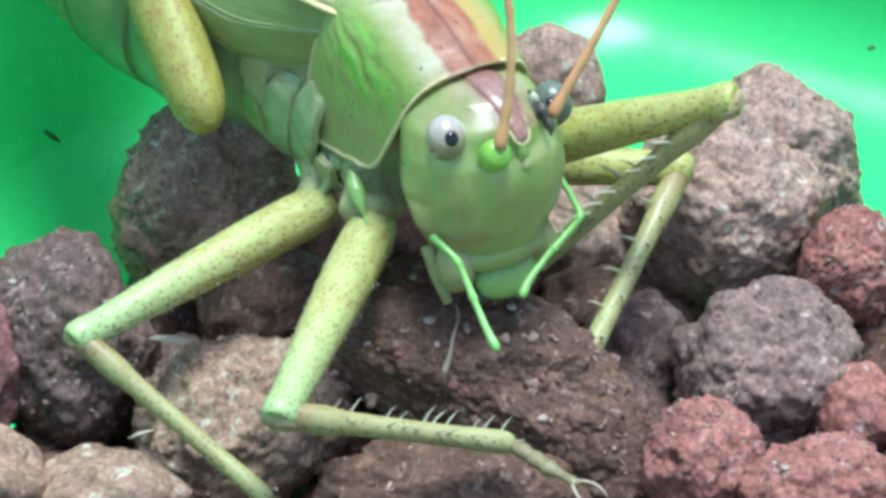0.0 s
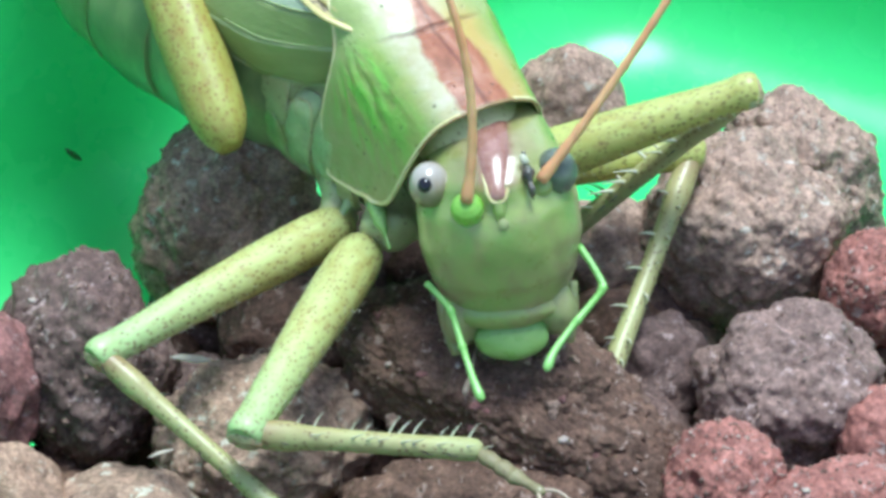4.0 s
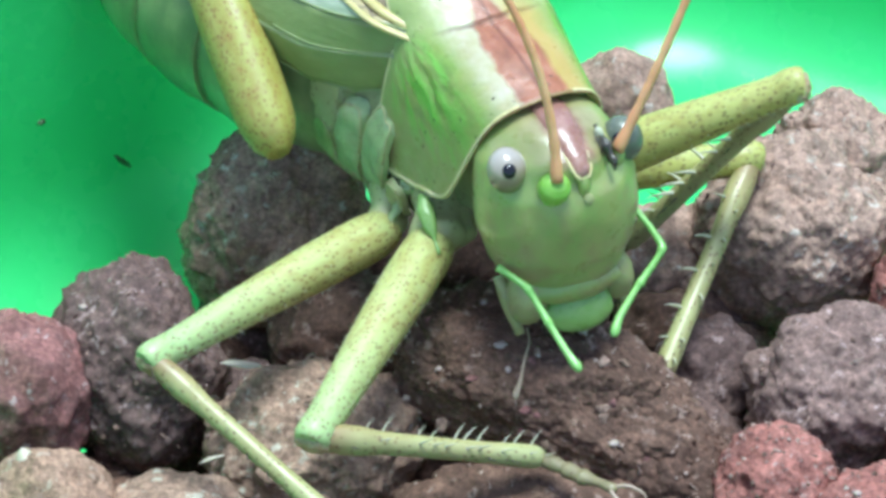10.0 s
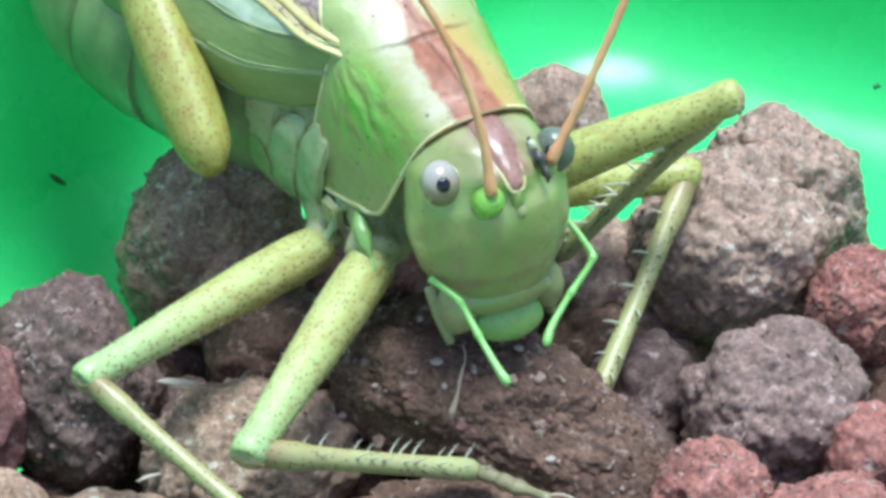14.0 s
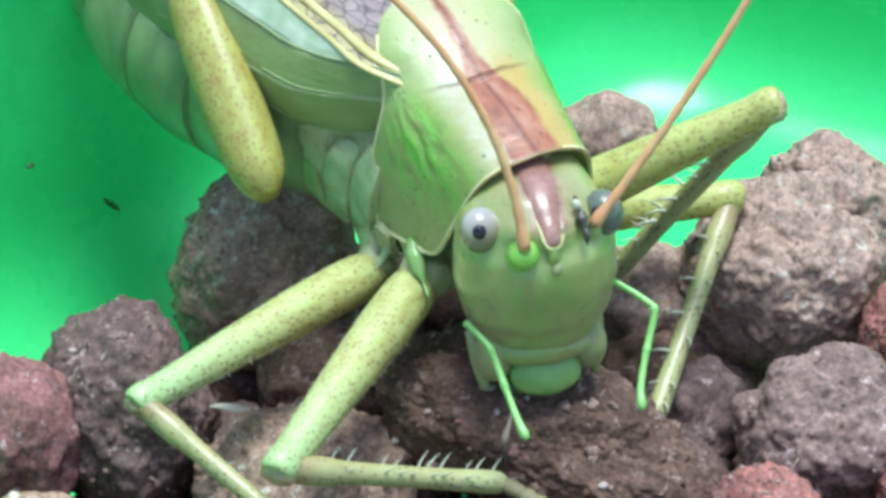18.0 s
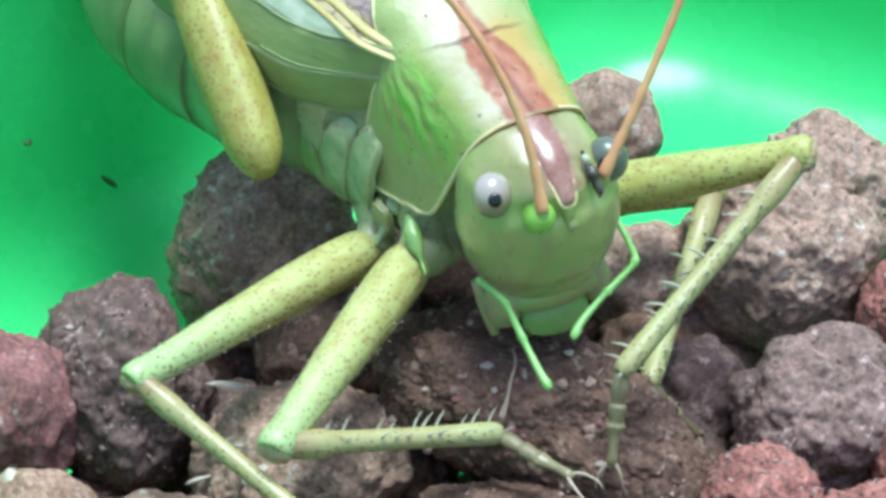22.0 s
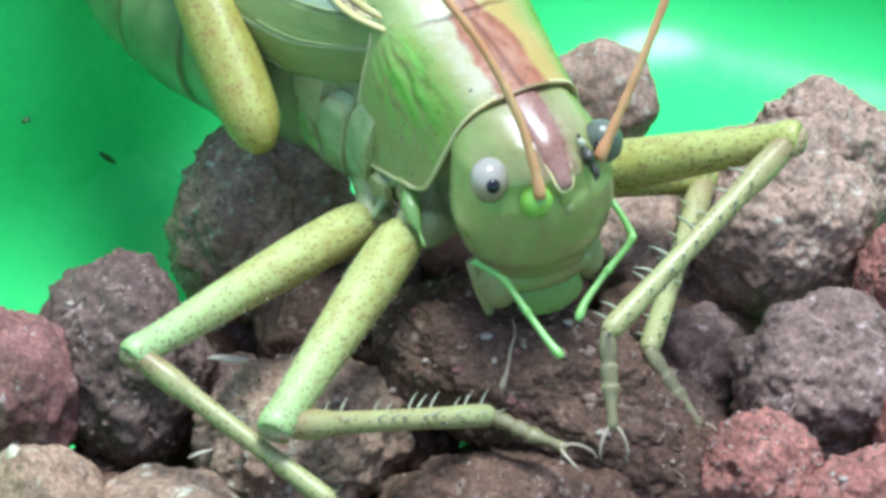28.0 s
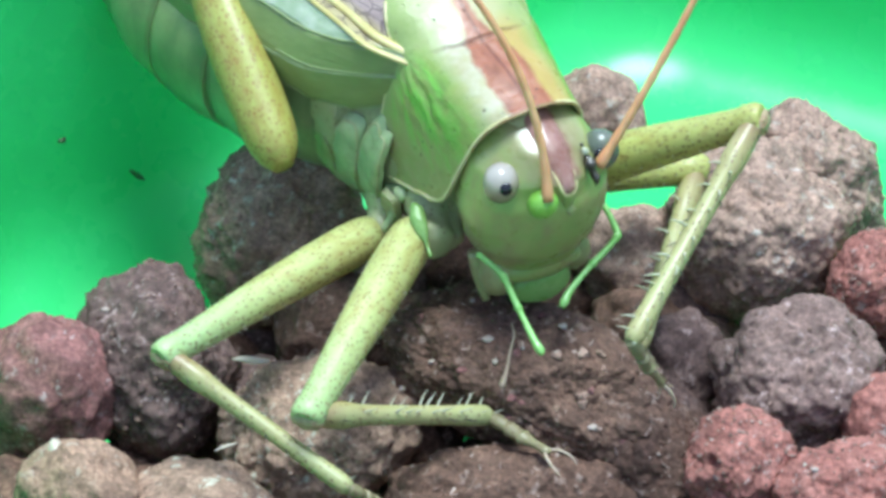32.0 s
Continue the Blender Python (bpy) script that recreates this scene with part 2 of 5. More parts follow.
LEG_SKIN = leg_material("leg_cuticle", (0.475, 0.525, 0.195), (0.535, 0.435, 0.120), (0.160, 0.058, 0.022), 0.9, (0.370, 0.530, 0.230))
YELLOW_SKIN = leg_material("yellow_leg_cuticle", (0.440, 0.470, 0.140), (0.485, 0.385, 0.082), (0.113, 0.050, 0.021), 0.85)
HIND_SKIN = leg_material("hind_femur_cuticle", (0.37, 0.37, 0.09), (0.42, 0.31, 0.06), (0.20, 0.06, 0.02), 0.9, None, 0.6)
TIBIA_SKIN = cuticle("tibia_cuticle", (0.36, 0.29, 0.12), (0.40, 0.41, 0.18), 0.75, 2.0, stretch=(0.5, 1, 1), root=(0.26, 0.15, 0.07))
# brown feet, their tone lowered to include the shade they stand in
TARSUS_SKIN = cuticle("tarsus_cuticle", (0.20, 0.155, 0.085), (0.29, 0.26, 0.13), 0.5, 2.8)
MARGIN_SKIN = cuticle("margin_cuticle", (0.27, 0.36, 0.21), (0.44, 0.50, 0.36), rough=0.45, scale=1.2)
VEIN_SKIN = cuticle("vein_cuticle", (0.44, 0.36, 0.12), (0.54, 0.48, 0.20), rough=0.4, scale=1.0)
SIDE_VEIN = cuticle("side_vein_cuticle", (0.22, 0.29, 0.11), (0.30, 0.37, 0.16), rough=0.5)
LOBE_SKIN = cuticle("lobe_cuticle", (0.360, 0.396, 0.192), (0.500, 0.464, 0.272), 0.3, 2.2, scale=1.2)
KNEE_SKIN = cuticle("knee_cuticle", (0.27, 0.15, 0.07), (0.46, 0.38, 0.22), 0.5, 2.8, scale=1.5)
SPINE_SKIN = cuticle("spine_cuticle", (0.45, 0.42, 0.28), (0.52, 0.55, 0.40), rough=0.3)
PALP_SKIN = cuticle("palp_cuticle", (0.19, 0.46, 0.10), (0.27, 0.54, 0.16), rough=0.3)
BODY_SKIN = cuticle("pleura_cuticle", (0.26, 0.32, 0.11), (0.38, 0.49, 0.19), 0.4, 1.6, scale=0.7)
BELLY_SKIN = cuticle("belly_cuticle", (0.24, 0.26, 0.11), (0.34, 0.35, 0.17), 0.4, 1.6, scale=0.7)


def belly_material():
    m = material("abdomen_cuticle", 0.3, spec=0.5, sub=0.15, sub_col=(0.6, 1.0, 0.6), coat=0.5)
    x = Mix(m)
    co = x.coords()
    olive = x.ramp(x.noise(x.coords((1, 1, 0.5)), 0.6, 4), [(0.35, (0.14, 0.20, 0.075)), (0.5, (0.19, 0.26, 0.10)), (0.65, (0.26, 0.33, 0.13))])
    grey = x.ramp(x.noise(co, 0.7, 4), [(0.35, (0.36, 0.42, 0.36)), (0.65, (0.52, 0.56, 0.54))])
    low = x.math("MULTIPLY", x.math("ADD", x.axis(2), x.math("MULTIPLY", x.noise(co, 0.5, 2), 2.0)), -0.1)
    x.color(x.mix(x.ramp(low, [(0.84, BLACK), (1.02, WHITE)]), olive, grey))
    x.bump(x.noise(co, 2.5, 4), 0.4, 0.1)
    return m


ABDOMEN_SKIN = belly_material()
BLUE_SKIN = cuticle("pale_pleura_cuticle", (0.24, 0.34, 0.15), (0.41, 0.50, 0.23), 0.2, 1.4, scale=0.7)
JOINT_SKIN = cuticle("membrane_cuticle", (0.36, 0.36, 0.16), (0.46, 0.48, 0.24), 0.5, 1.6)
LIP_SKIN = cuticle("lip_cuticle", (0.18, 0.35, 0.08), (0.25, 0.41, 0.12), rough=0.3)
JAW_SKIN = cuticle("jaw_cuticle", (0.31, 0.28, 0.12), (0.34, 0.38, 0.16), rough=0.35, scale=0.8)
SOCKET_SKIN = cuticle("socket_cuticle", (0.18, 0.42, 0.05), (0.26, 0.50, 0.09), rough=0.3)
COLLAR_SKIN = cuticle("collar_cuticle", (0.20, 0.12, 0.04), (0.34, 0.22, 0.09), rough=0.35, scale=1.0)
RIM_SKIN = cuticle("rim_cuticle", (0.546, 0.483, 0.200), (0.651, 0.609, 0.336), rough=0.4, scale=1.0)
FEELER_SKIN = cuticle("feeler_cuticle", (0.622, 0.260, 0.110), (0.660, 0.378, 0.176), rough=0.4)
DARK_SKIN = cuticle("dark_cuticle", (0.02, 0.018, 0.014), (0.08, 0.07, 0.05), rough=0.2, scale=2.0)
BRISTLE_SKIN = cuticle("bristle_cuticle", (0.02, 0.015, 0.01), (0.04, 0.03, 0.02), rough=0.35)


def head_material():
    m = material("head_cuticle", 0.36, spec=0.45, sub=0.1, sub_col=(0.6, 1.0, 0.25), coat=0.6)
    x = Mix(m)
    co = x.coords()
    base = x.ramp(x.noise(co, 0.45, 4), [(0.3, (0.24, 0.35, 0.09)), (0.5, (0.31, 0.37, 0.11)), (0.7, (0.36, 0.36, 0.13))])
    base = x.mix(x.ramp(x.noise(x.coords((1, 0.7, 1), 0.0), 0.7, 3), [(0.5, BLACK), (0.68, (0.7, 0.7, 0.7))]), base, (0.31, 0.26, 0.11))
    ax, ay, az = x.axis(0), x.axis(1), x.axis(2)
    side = x.math("ABSOLUTE", ax, 0)
    # tan cheeks
    cheek = x.math("MULTIPLY", x.ramp(x.math("MULTIPLY", side, 0.3), [(0.45, BLACK), (0.8, WHITE)]), x.ramp(x.math("MULTIPLY", ay, -0.2), [(0.1, BLACK), (0.6, WHITE)]))
    base = x.mix(x.math("MULTIPLY", cheek, x.ramp(x.noise(co, 0.9, 3), [(0.35, (0.3, 0.3, 0.3)), (0.6, (0.85, 0.85, 0.85))])), base, (0.32, 0.28, 0.14))
    # the brown band along the crown, with tan flanks
    wob = x.math("ADD", side, x.math("MULTIPLY", x.math("SUBTRACT", x.noise(co, 1.2, 2), 0.5), 0.6))
    crown = x.ramp(x.math("MULTIPLY", ay, 0.25), [(0.24, BLACK), (0.40, WHITE)])
    pale = x.math("MULTIPLY", x.ramp(x.math("MULTIPLY", wob, 0.3), [(0.3, WHITE), (0.8, BLACK)]), crown)
    base = x.mix(x.math("MULTIPLY", pale, 0.8), base, x.ramp(x.noise(co, 0.8, 3), [(0.4, (0.21, 0.19, 0.075)), (0.6, (0.30, 0.25, 0.13))]))
    band = x.math("MULTIPLY", x.ramp(x.math("MULTIPLY", wob, 0.5), [(0.27, WHITE), (0.45, BLACK)]), crown)
    base = x.mix(x.math("MULTIPLY", band, 0.9), base, x.ramp(x.noise(co, 1.3, 3), [(0.35, (0.16, 0.06, 0.035)), (0.65, (0.36, 0.19, 0.13))]))
    x.color(base)
    x.rough(x.ramp(x.noise(co, 1.5, 3), [(0.35, (0.26, 0.26, 0.26)), (0.65, (0.42, 0.42, 0.42))]))
    x.bump(x.noise(co, 2.2, 4), 0.35, 0.08)
    return m


HEAD_SKIN = head_material()


def shield_material():
    """Pronotum: olive side lobes, green fanned shoulders, a red-brown hourglass band and a pale rear lobe."""
    m = material("pronotum_cuticle", 0.3, spec=0.42, sub=0.08, sub_col=(0.6, 1.0, 0.25), coat=0.1)
    x = Mix(m)
    co = x.coords()
    ax, ay, az = x.axis(0), x.axis(1), x.axis(2)
    side = x.math("ABSOLUTE", ay, 0)
    wob = x.math("ADD", side, x.math("MULTIPLY", x.math("SUBTRACT", x.noise(co, 0.8, 3), 0.5), 0.7))
    # lobes: olive with tan stains towards the lower edge
    base = x.ramp(x.noise(co, 0.5, 4), [(0.3, (0.18, 0.29, 0.06)), (0.5, (0.25, 0.32, 0.08)), (0.7, (0.32, 0.34, 0.11))])
    low = x.ramp(x.math("ADD", x.math("MULTIPLY", az, -0.16), x.math("MULTIPLY", x.noise(co, 0.7, 3), 0.4)), [(0.5, BLACK), (0.9, (0.85, 0.85, 0.85))])
    base = x.mix(low, base, x.ramp(x.noise(co, 1.1, 4), [(0.35, (0.29, 0.29, 0.10)), (0.65, (0.38, 0.32, 0.15))]))
    # streaks that fan out from the waist towards the front edge
    fx, fz = x.math("ADD", ax, 7.6), x.math("ADD", az, 1.0)
    cmb = x.n.new("ShaderNodeCombineXYZ")
    x.l.new(x.math("MULTIPLY", x.math("ARCTAN2", fz, fx), 2.4), cmb.inputs[0])
    x.l.new(x.math("MULTIPLY", fx, 0.14), cmb.inputs[1])
    fan = x.noise(cmb.outputs[0], 3.2, 3)
    high = x.math("MULTIPLY", x.ramp(x.math("MULTIPLY", az, -0.2), [(0.1, BLACK), (0.2, WHITE), (0.62, WHITE), (0.95, (0.1, 0.1, 0.1))]), x.ramp(x.math("MULTIPLY", ax, -0.1), [(0.05, (0.4, 0.4, 0.4)), (0.3, WHITE), (0.6, WHITE), (0.72, BLACK)]))
    base = x.mix(x.math("MULTIPLY", x.ramp(fan, [(0.44, BLACK), (0.56, WHITE)]), high), base, (0.19, 0.46, 0.07))
    base = x.mix(x.math("MULTIPLY", x.ramp(fan, [(0.34, (0.55, 0.55, 0.55)), (0.43, BLACK)]), high), base, (0.12, 0.22, 0.05))
    # whitish sheen painted into the cream shoulders beside the band, ochre on the far one
    flank = x.ramp(x.math("MULTIPLY", wob, 0.25), [(0.40, WHITE), (0.60, BLACK)])
    cream = x.ramp(x.noise(co, 0.7, 3), [(0.4, (0.42, 0.37, 0.22)), (0.6, (0.50, 0.46, 0.34))])
    cream = x.mix(x.ramp(x.math("ADD", x.math("MULTIPLY", ay, 0.4), 0.4), [(0.5, BLACK), (0.75, WHITE)]), cream, (0.44, 0.29, 0.08))
    base = x.mix(x.math("MULTIPLY", flank, 0.85), base, cream)
    # pale green-cream rear lobe
    rear = x.ramp(x.math("MULTIPLY", x.math("ADD", ax, x.math("MULTIPLY", x.noise(co, 0.8, 3), 0.8)), -0.1), [(0.44, BLACK), (0.56, (0.9, 0.9, 0.9))])
    base = x.mix(rear, base, x.ramp(x.math("ADD", x.math("MULTIPLY", wob, 0.2), x.math("MULTIPLY", x.noise(co, 0.9, 3), 0.4)), [(0.3, (0.42, 0.38, 0.20)), (0.5, (0.38, 0.40, 0.19)), (0.75, (0.27, 0.35, 0.12))]))
    # the band: broad in front, pinched at the groove, a thin line behind it
    width = x.ramp(x.math("MULTIPLY", ax, -0.1), [(0.0, (0.50,) * 3), (0.2, (0.52,) * 3), (0.36, (0.48,) * 3), (0.46, (0.38,) * 3), (0.54, (0.26,) * 3), (0.64, (0.14,) * 3), (1.0, (0.10,) * 3)])
    inside = x.math("SUBTRACT", x.math("MULTIPLY", width, 2.1), wob)
    band = x.ramp(x.math("ADD", inside, 0.5), [(0.38, BLACK), (0.62, WHITE)])
    brown = x.ramp(x.noise(x.coords((0.4, 1, 1)), 1.3, 4), [(0.3, (0.18, 0.045, 0.022)), (0.5, (0.33, 0.10, 0.05)), (0.7, (0.42, 0.20, 0.13))])
    base = x.mix(x.math("MULTIPLY", band, 0.92), base, brown)
    line = x.ramp(side, [(0.04, WHITE), (0.14, BLACK)])
    base = x.mix(x.math("MULTIPLY", line, 0.55), base, (0.10, 0.025, 0.014))
    # transverse groove
    bend = x.math("ADD", x.math("MULTIPLY", x.math("MULTIPLY", ay, ay), 0.06), x.math("MULTIPLY", x.noise(co, 0.8, 2), 0.5))
    groove = x.ramp(x.math("ABSOLUTE", x.math("ADD", ax, x.math("ADD", 4.55, bend)), 0), [(0.0, WHITE), (0.16, BLACK)])
    top = x.ramp(x.math("MULTIPLY", side, 0.3), [(0.3, WHITE), (0.75, BLACK)])
    base = x.mix(x.math("MULTIPLY", groove, x.math("MULTIPLY", top, 0.65)), base, (0.11, 0.04, 0.02))
    dots = x.ramp(x.voronoi(co, 1.6), [(0.07, WHITE), (0.15, BLACK)])
    base = x.mix(x.math("MULTIPLY", dots, x.ramp(x.noise(co, 0.7, 2), [(0.4, (0.2, 0.2, 0.2)), (0.6, (0.9, 0.9, 0.9))])), base, (0.045, 0.028, 0.014))
    x.color(base)
    x.rough(x.ramp(x.noise(co, 1.6, 4), [(0.35, (0.27, 0.27, 0.27)), (0.65, (0.52, 0.52, 0.52))]))
    h = x.math("ADD", x.math("MULTIPLY", x.math("MULTIPLY", fan, high), 0.8), x.math("MULTIPLY", x.noise(co, 3.0, 4), 0.3))
    h = x.math("SUBTRACT", h, x.math("MULTIPLY", dots, 0.3))
    x.bump(x.math("SUBTRACT", h, x.math("MULTIPLY", x.math("MULTIPLY", groove, top), 0.9)), 0.4, 0.3)
    return m


SHIELD_SKIN = shield_material()


def wing_material():
    m = material("wing_membrane", 0.45, spec=0.45, sub=0.08, sub_col=(0.6, 1.0, 0.25), coat=0.22)
    x = Mix(m)
    ax, az = x.axis(0), x.axis(2)
    base = x.ramp(x.noise(x.coords((0.6, 0.6, 1)), 0.5, 4), [(0.3, (0.15, 0.21, 0.06)), (0.7, (0.23, 0.30, 0.10))])
    # fine creases that run back and spread from the hinge
    ang = x.math("ARCTAN2", x.math("ADD", az, 1.2), x.math("SUBTRACT", -4.6, ax))
    cmb = x.n.new("ShaderNodeCombineXYZ")
    x.l.new(x.math("MULTIPLY", ang, 9.0), cmb.inputs[0])
    x.l.new(x.math("MULTIPLY", ax, 0.08), cmb.inputs[1])
    fan = x.noise(cmb.outputs[0], 1.1, 4, 0.7)
    base = x.mix(x.ramp(fan, [(0.52, BLACK), (0.7, (0.3, 0.3, 0.3))]), base, (0.30, 0.37, 0.16))
    base = x.mix(x.ramp(fan, [(0.3, (0.25, 0.25, 0.25)), (0.44, BLACK)]), base, (0.09, 0.13, 0.04))
    hinge = x.ramp(x.math("MULTIPLY", ax, -0.1), [(0.58, (0.7, 0.7, 0.7)), (0.95, BLACK)])
    base = x.mix(x.math("MULTIPLY", hinge, x.ramp(x.noise(x.coords(), 0.8, 3), [(0.35, BLACK), (0.65, WHITE)])), base, (0.17, 0.15, 0.06))
    x.color(base)
    x.bump(x.math("ADD", fan, x.math("MULTIPLY", x.noise(x.coords(), 3.0, 4), 0.8)), 0.22, 0.2)
    return m


def field_material():
    """A thin dark net over purplish membrane, paler towards the side."""
    m = material("wing_field", 0.4, spec=0.5, coat=0.2)
    x = Mix(m)
    warp = x.coords((0.55, 1.0, 1.0))
    cells = x.voronoi(warp, 2.2, "DISTANCE_TO_EDGE")
    base = x.ramp(x.noise(x.coords(), 0.9, 3), [(0.3, (0.19, 0.13, 0.12)), (0.7, (0.30, 0.23, 0.20))])
    side = x.math("ABSOLUTE", x.axis(1), 0)
    base = x.mix(x.ramp(x.math("MULTIPLY", side, 0.25), [(0.5, BLACK), (0.62, WHITE)]), base, (0.36, 0.30, 0.14))
    base = x.mix(x.ramp(cells, [(0.0, (0.9, 0.9, 0.9)), (0.09, BLACK)]), base, (0.06, 0.035, 0.03))
    x.color(base)
    x.bump(cells, 0.4, 0.15)
    return m


FIELD_SKIN = field_material()
WING_SKIN = wing_material()


def eye_material():
    m = material("eye_bead", 0.12, spec=0.6, coat=0.6)
    x = Mix(m)
    co = x.coords()
    base = x.ramp(x.math("ADD", x.math("MULTIPLY", x.axis(1), 0.5), 0.5), [(0.15, (0.17, 0.18, 0.07)), (0.5, (0.30, 0.24, 0.16)), (0.85, (0.43, 0.38, 0.32))])
    x.color(x.mix(x.ramp(x.voronoi(co, 9.0), [(0.1, (0.25, 0.25, 0.25)), (0.4, BLACK)]), base, (0.25, 0.2, 0.17)))
    return m


EYE_SKIN = eye_material()
DULL_EYE = cuticle("dull_eye", (0.10, 0.13, 0.09), (0.17, 0.18, 0.14), rough=0.2)
PUPIL_SKIN = material("pupil", 0.15)
PUPIL_SKIN.node_tree.nodes["Principled BSDF"].inputs["Base Color"].default_value = (0.008, 0.008, 0.012, 1)
CHIP_SKIN = cuticle("straw_chip", (0.50, 0.42, 0.32), (0.62, 0.55, 0.44), rough=0.6)
CRUMB_SKIN = cuticle("food_crumb", (0.34, 0.26, 0.21), (0.50, 0.42, 0.36), rough=0.8, scale=2.0)
FIBRE_SKIN = cuticle("plant_fibre", (0.30, 0.20, 0.13), (0.48, 0.38, 0.28), rough=0.6)
FRASS_SKIN = cuticle("dark_speck", (0.03, 0.07, 0.025), (0.05, 0.13, 0.045), rough=0.7)


def table_material():
    m = material("table_wood", 0.5)
    x = Mix(m)
    co = x.coords((0.02, 0.3, 0.3))
    x.color(x.ramp(x.noise(co, 0.4, 5), [(0.3, (0.20, 0.12, 0.07)), (0.7, (0.34, 0.23, 0.14))]))
    x.bump(x.noise(co, 1.0, 4), 0.2, 0.3)
    return m


TABLE_WOOD = table_material()


# ---- mesh helpers (millimetres in, metres out) ----
def part(name, bm, mat, parent=None, label="", smooth=True, at=(0, 0, 0)):
    bmesh.ops.scale(bm, vec=(MM, MM, MM), verts=bm.verts)
    bmesh.ops.recalc_face_normals(bm, faces=bm.faces)
    me = bpy.data.meshes.new(name)
    bm.to_mesh(me)
    bm.free()
    if smooth:
        me.polygons.foreach_set("use_smooth", [True] * len(me.polygons))
    me.materials.append(mat)
    ob = new(name, me)
    ob.parent = parent
    ob.location = [c * MM for c in at]
    if label:
        ob["label"] = label
    return ob


def base_of(name, at):
    ob = new(name)
    ob.empty_display_size = 0.002
    ob.location = [c * MM for c in at]
    return ob


def spline(pts, per=6):
    """Catmull-Rom through tuples of numbers (places and radii together)."""
    p = [np.array(q, float) for q in pts]
    p = [2 * p[0] - p[1], *p, 2 * p[-1] - p[-2]]
    out = []
    for a, b, c, d in zip(p, p[1:], p[2:], p[3:]):
        for k in range(per):
            t = k / per
            out.append(0.5 * (2 * b + (c - a) * t + (2 * a - 5 * b + 4 * c - d) * t * t + (3 * b - a - 3 * c + d) * t**3))
    out.append(p[-2])
    return out


def tube(bm, rows, n=14, per=6, up=(0, 0, 1), rough=0.0):
    """A lofted limb. rows: x, y, z, half width, half height."""
    rings, pts = [], spline(rows, per)
    for k, q in enumerate(pts):
        a, b = pts[max(k - 1, 0)][:3], pts[min(k + 1, len(pts) - 1)][:3]
        d = Vector(b - a).normalized()
        s = d.cross(Vector(up)).normalized()
        u = s.cross(d)
        w, h = max(q[3], 0.01), max(q[4], 0.01)
        ring = []
        for j in range(n):
            ang = 2 * math.pi * j / n
            v = Vector(q[:3]) + s * (w * math.cos(ang)) + u * (h * math.sin(ang))
            if rough:
                v += (s * math.cos(ang) + u * math.sin(ang)) * rough * noise.noise(v * 1.7)
            ring.append(bm.verts.new(v))
        rings.append(ring)
    for r, q in zip(rings, rings[1:]):
        for j in range(n):
            bm.faces.new((r[j], r[(j + 1) % n], q[(j + 1) % n], q[j]))
    for r, flip in ((rings[0], 1), (rings[-1], 0)):
        c = bm.verts.new(sum((v.co for v in r), Vector()) / n)
        for j in range(n):
            bm.faces.new((r[j], c, r[(j + 1) % n]) if flip else (r[j], r[(j + 1) % n], c))
    return bm


def blob(bm, at, size, turn=(0, 0, 0), sub=3, rough=0.0, freq=1.0):
    """An uneven rounded lump."""
    got = bmesh.ops.create_icosphere(bm, subdivisions=sub, radius=1)
    m = pose(*at, *turn) @ Matrix.Diagonal((*size, 1))
    for v in got["verts"]:
        if rough:
            v.co *= 1 + rough * noise.noise(v.co * freq + Vector(at))
        v.co = m @ v.co
    return bm


def grid_faces(bm, rows):
    for a, b in zip(rows, rows[1:]):
        for j in range(len(a) - 1):
            bm.faces.new((a[j], a[j + 1], b[j + 1], b[j]))


def seg_pose(a, b, up=(0, 0, 1)):
    """Local x runs from a to b, in millimetres; the result is in metres."""
    x = (Vector(b) - Vector(a)).normalized()
    y = Vector(up).cross(x).normalized()
    z = x.cross(y)
    m = Matrix((x, y, z)).transposed().to_4x4()
    m.translation = Vector(a) * MM
    return m


# ---- the table, the pot and the pellets ----
def build_table():
    bm = bmesh.new()
    bmesh.ops.create_cube(bm, size=1, matrix=pose(0, 0, -36) @ Matrix.Diagonal((400, 300, 30, 1)))
    bmesh.ops.bevel(bm, geom=bm.edges[:], offset=3, segments=3, affect="EDGES")
    tagged(part("table_top", bm, TABLE_WOOD), "brown wooden table top under the pot", "table", kind="structure")


POT = (11.7, -11.35)


def tub_outline(grow):
    """Corner points of a rounded six-sided plan, pushed out by grow."""
    side, bend = 36.0, 10.0
    pts, reach = [], (side - bend) / math.cos(math.pi / 6)
    for k in range(6):
        mid = radians(95 + 60 * k)
        for j in range(11):
            a = mid + (j / 10 - 0.5) * math.pi / 3
            pts.append((reach * math.cos(mid) + (bend + grow) * math.cos(a), reach * math.sin(mid) + (bend + grow) * math.sin(a)))
    return pts


def wall_gap(x, y):
    """How far a place on the plan lies inside the tub's walls."""
    return min(36.0 - (x - POT[0]) * math.cos(radians(125 + 60 * k)) - (y - POT[1]) * math.sin(radians(125 + 60 * k)) for k in range(6))


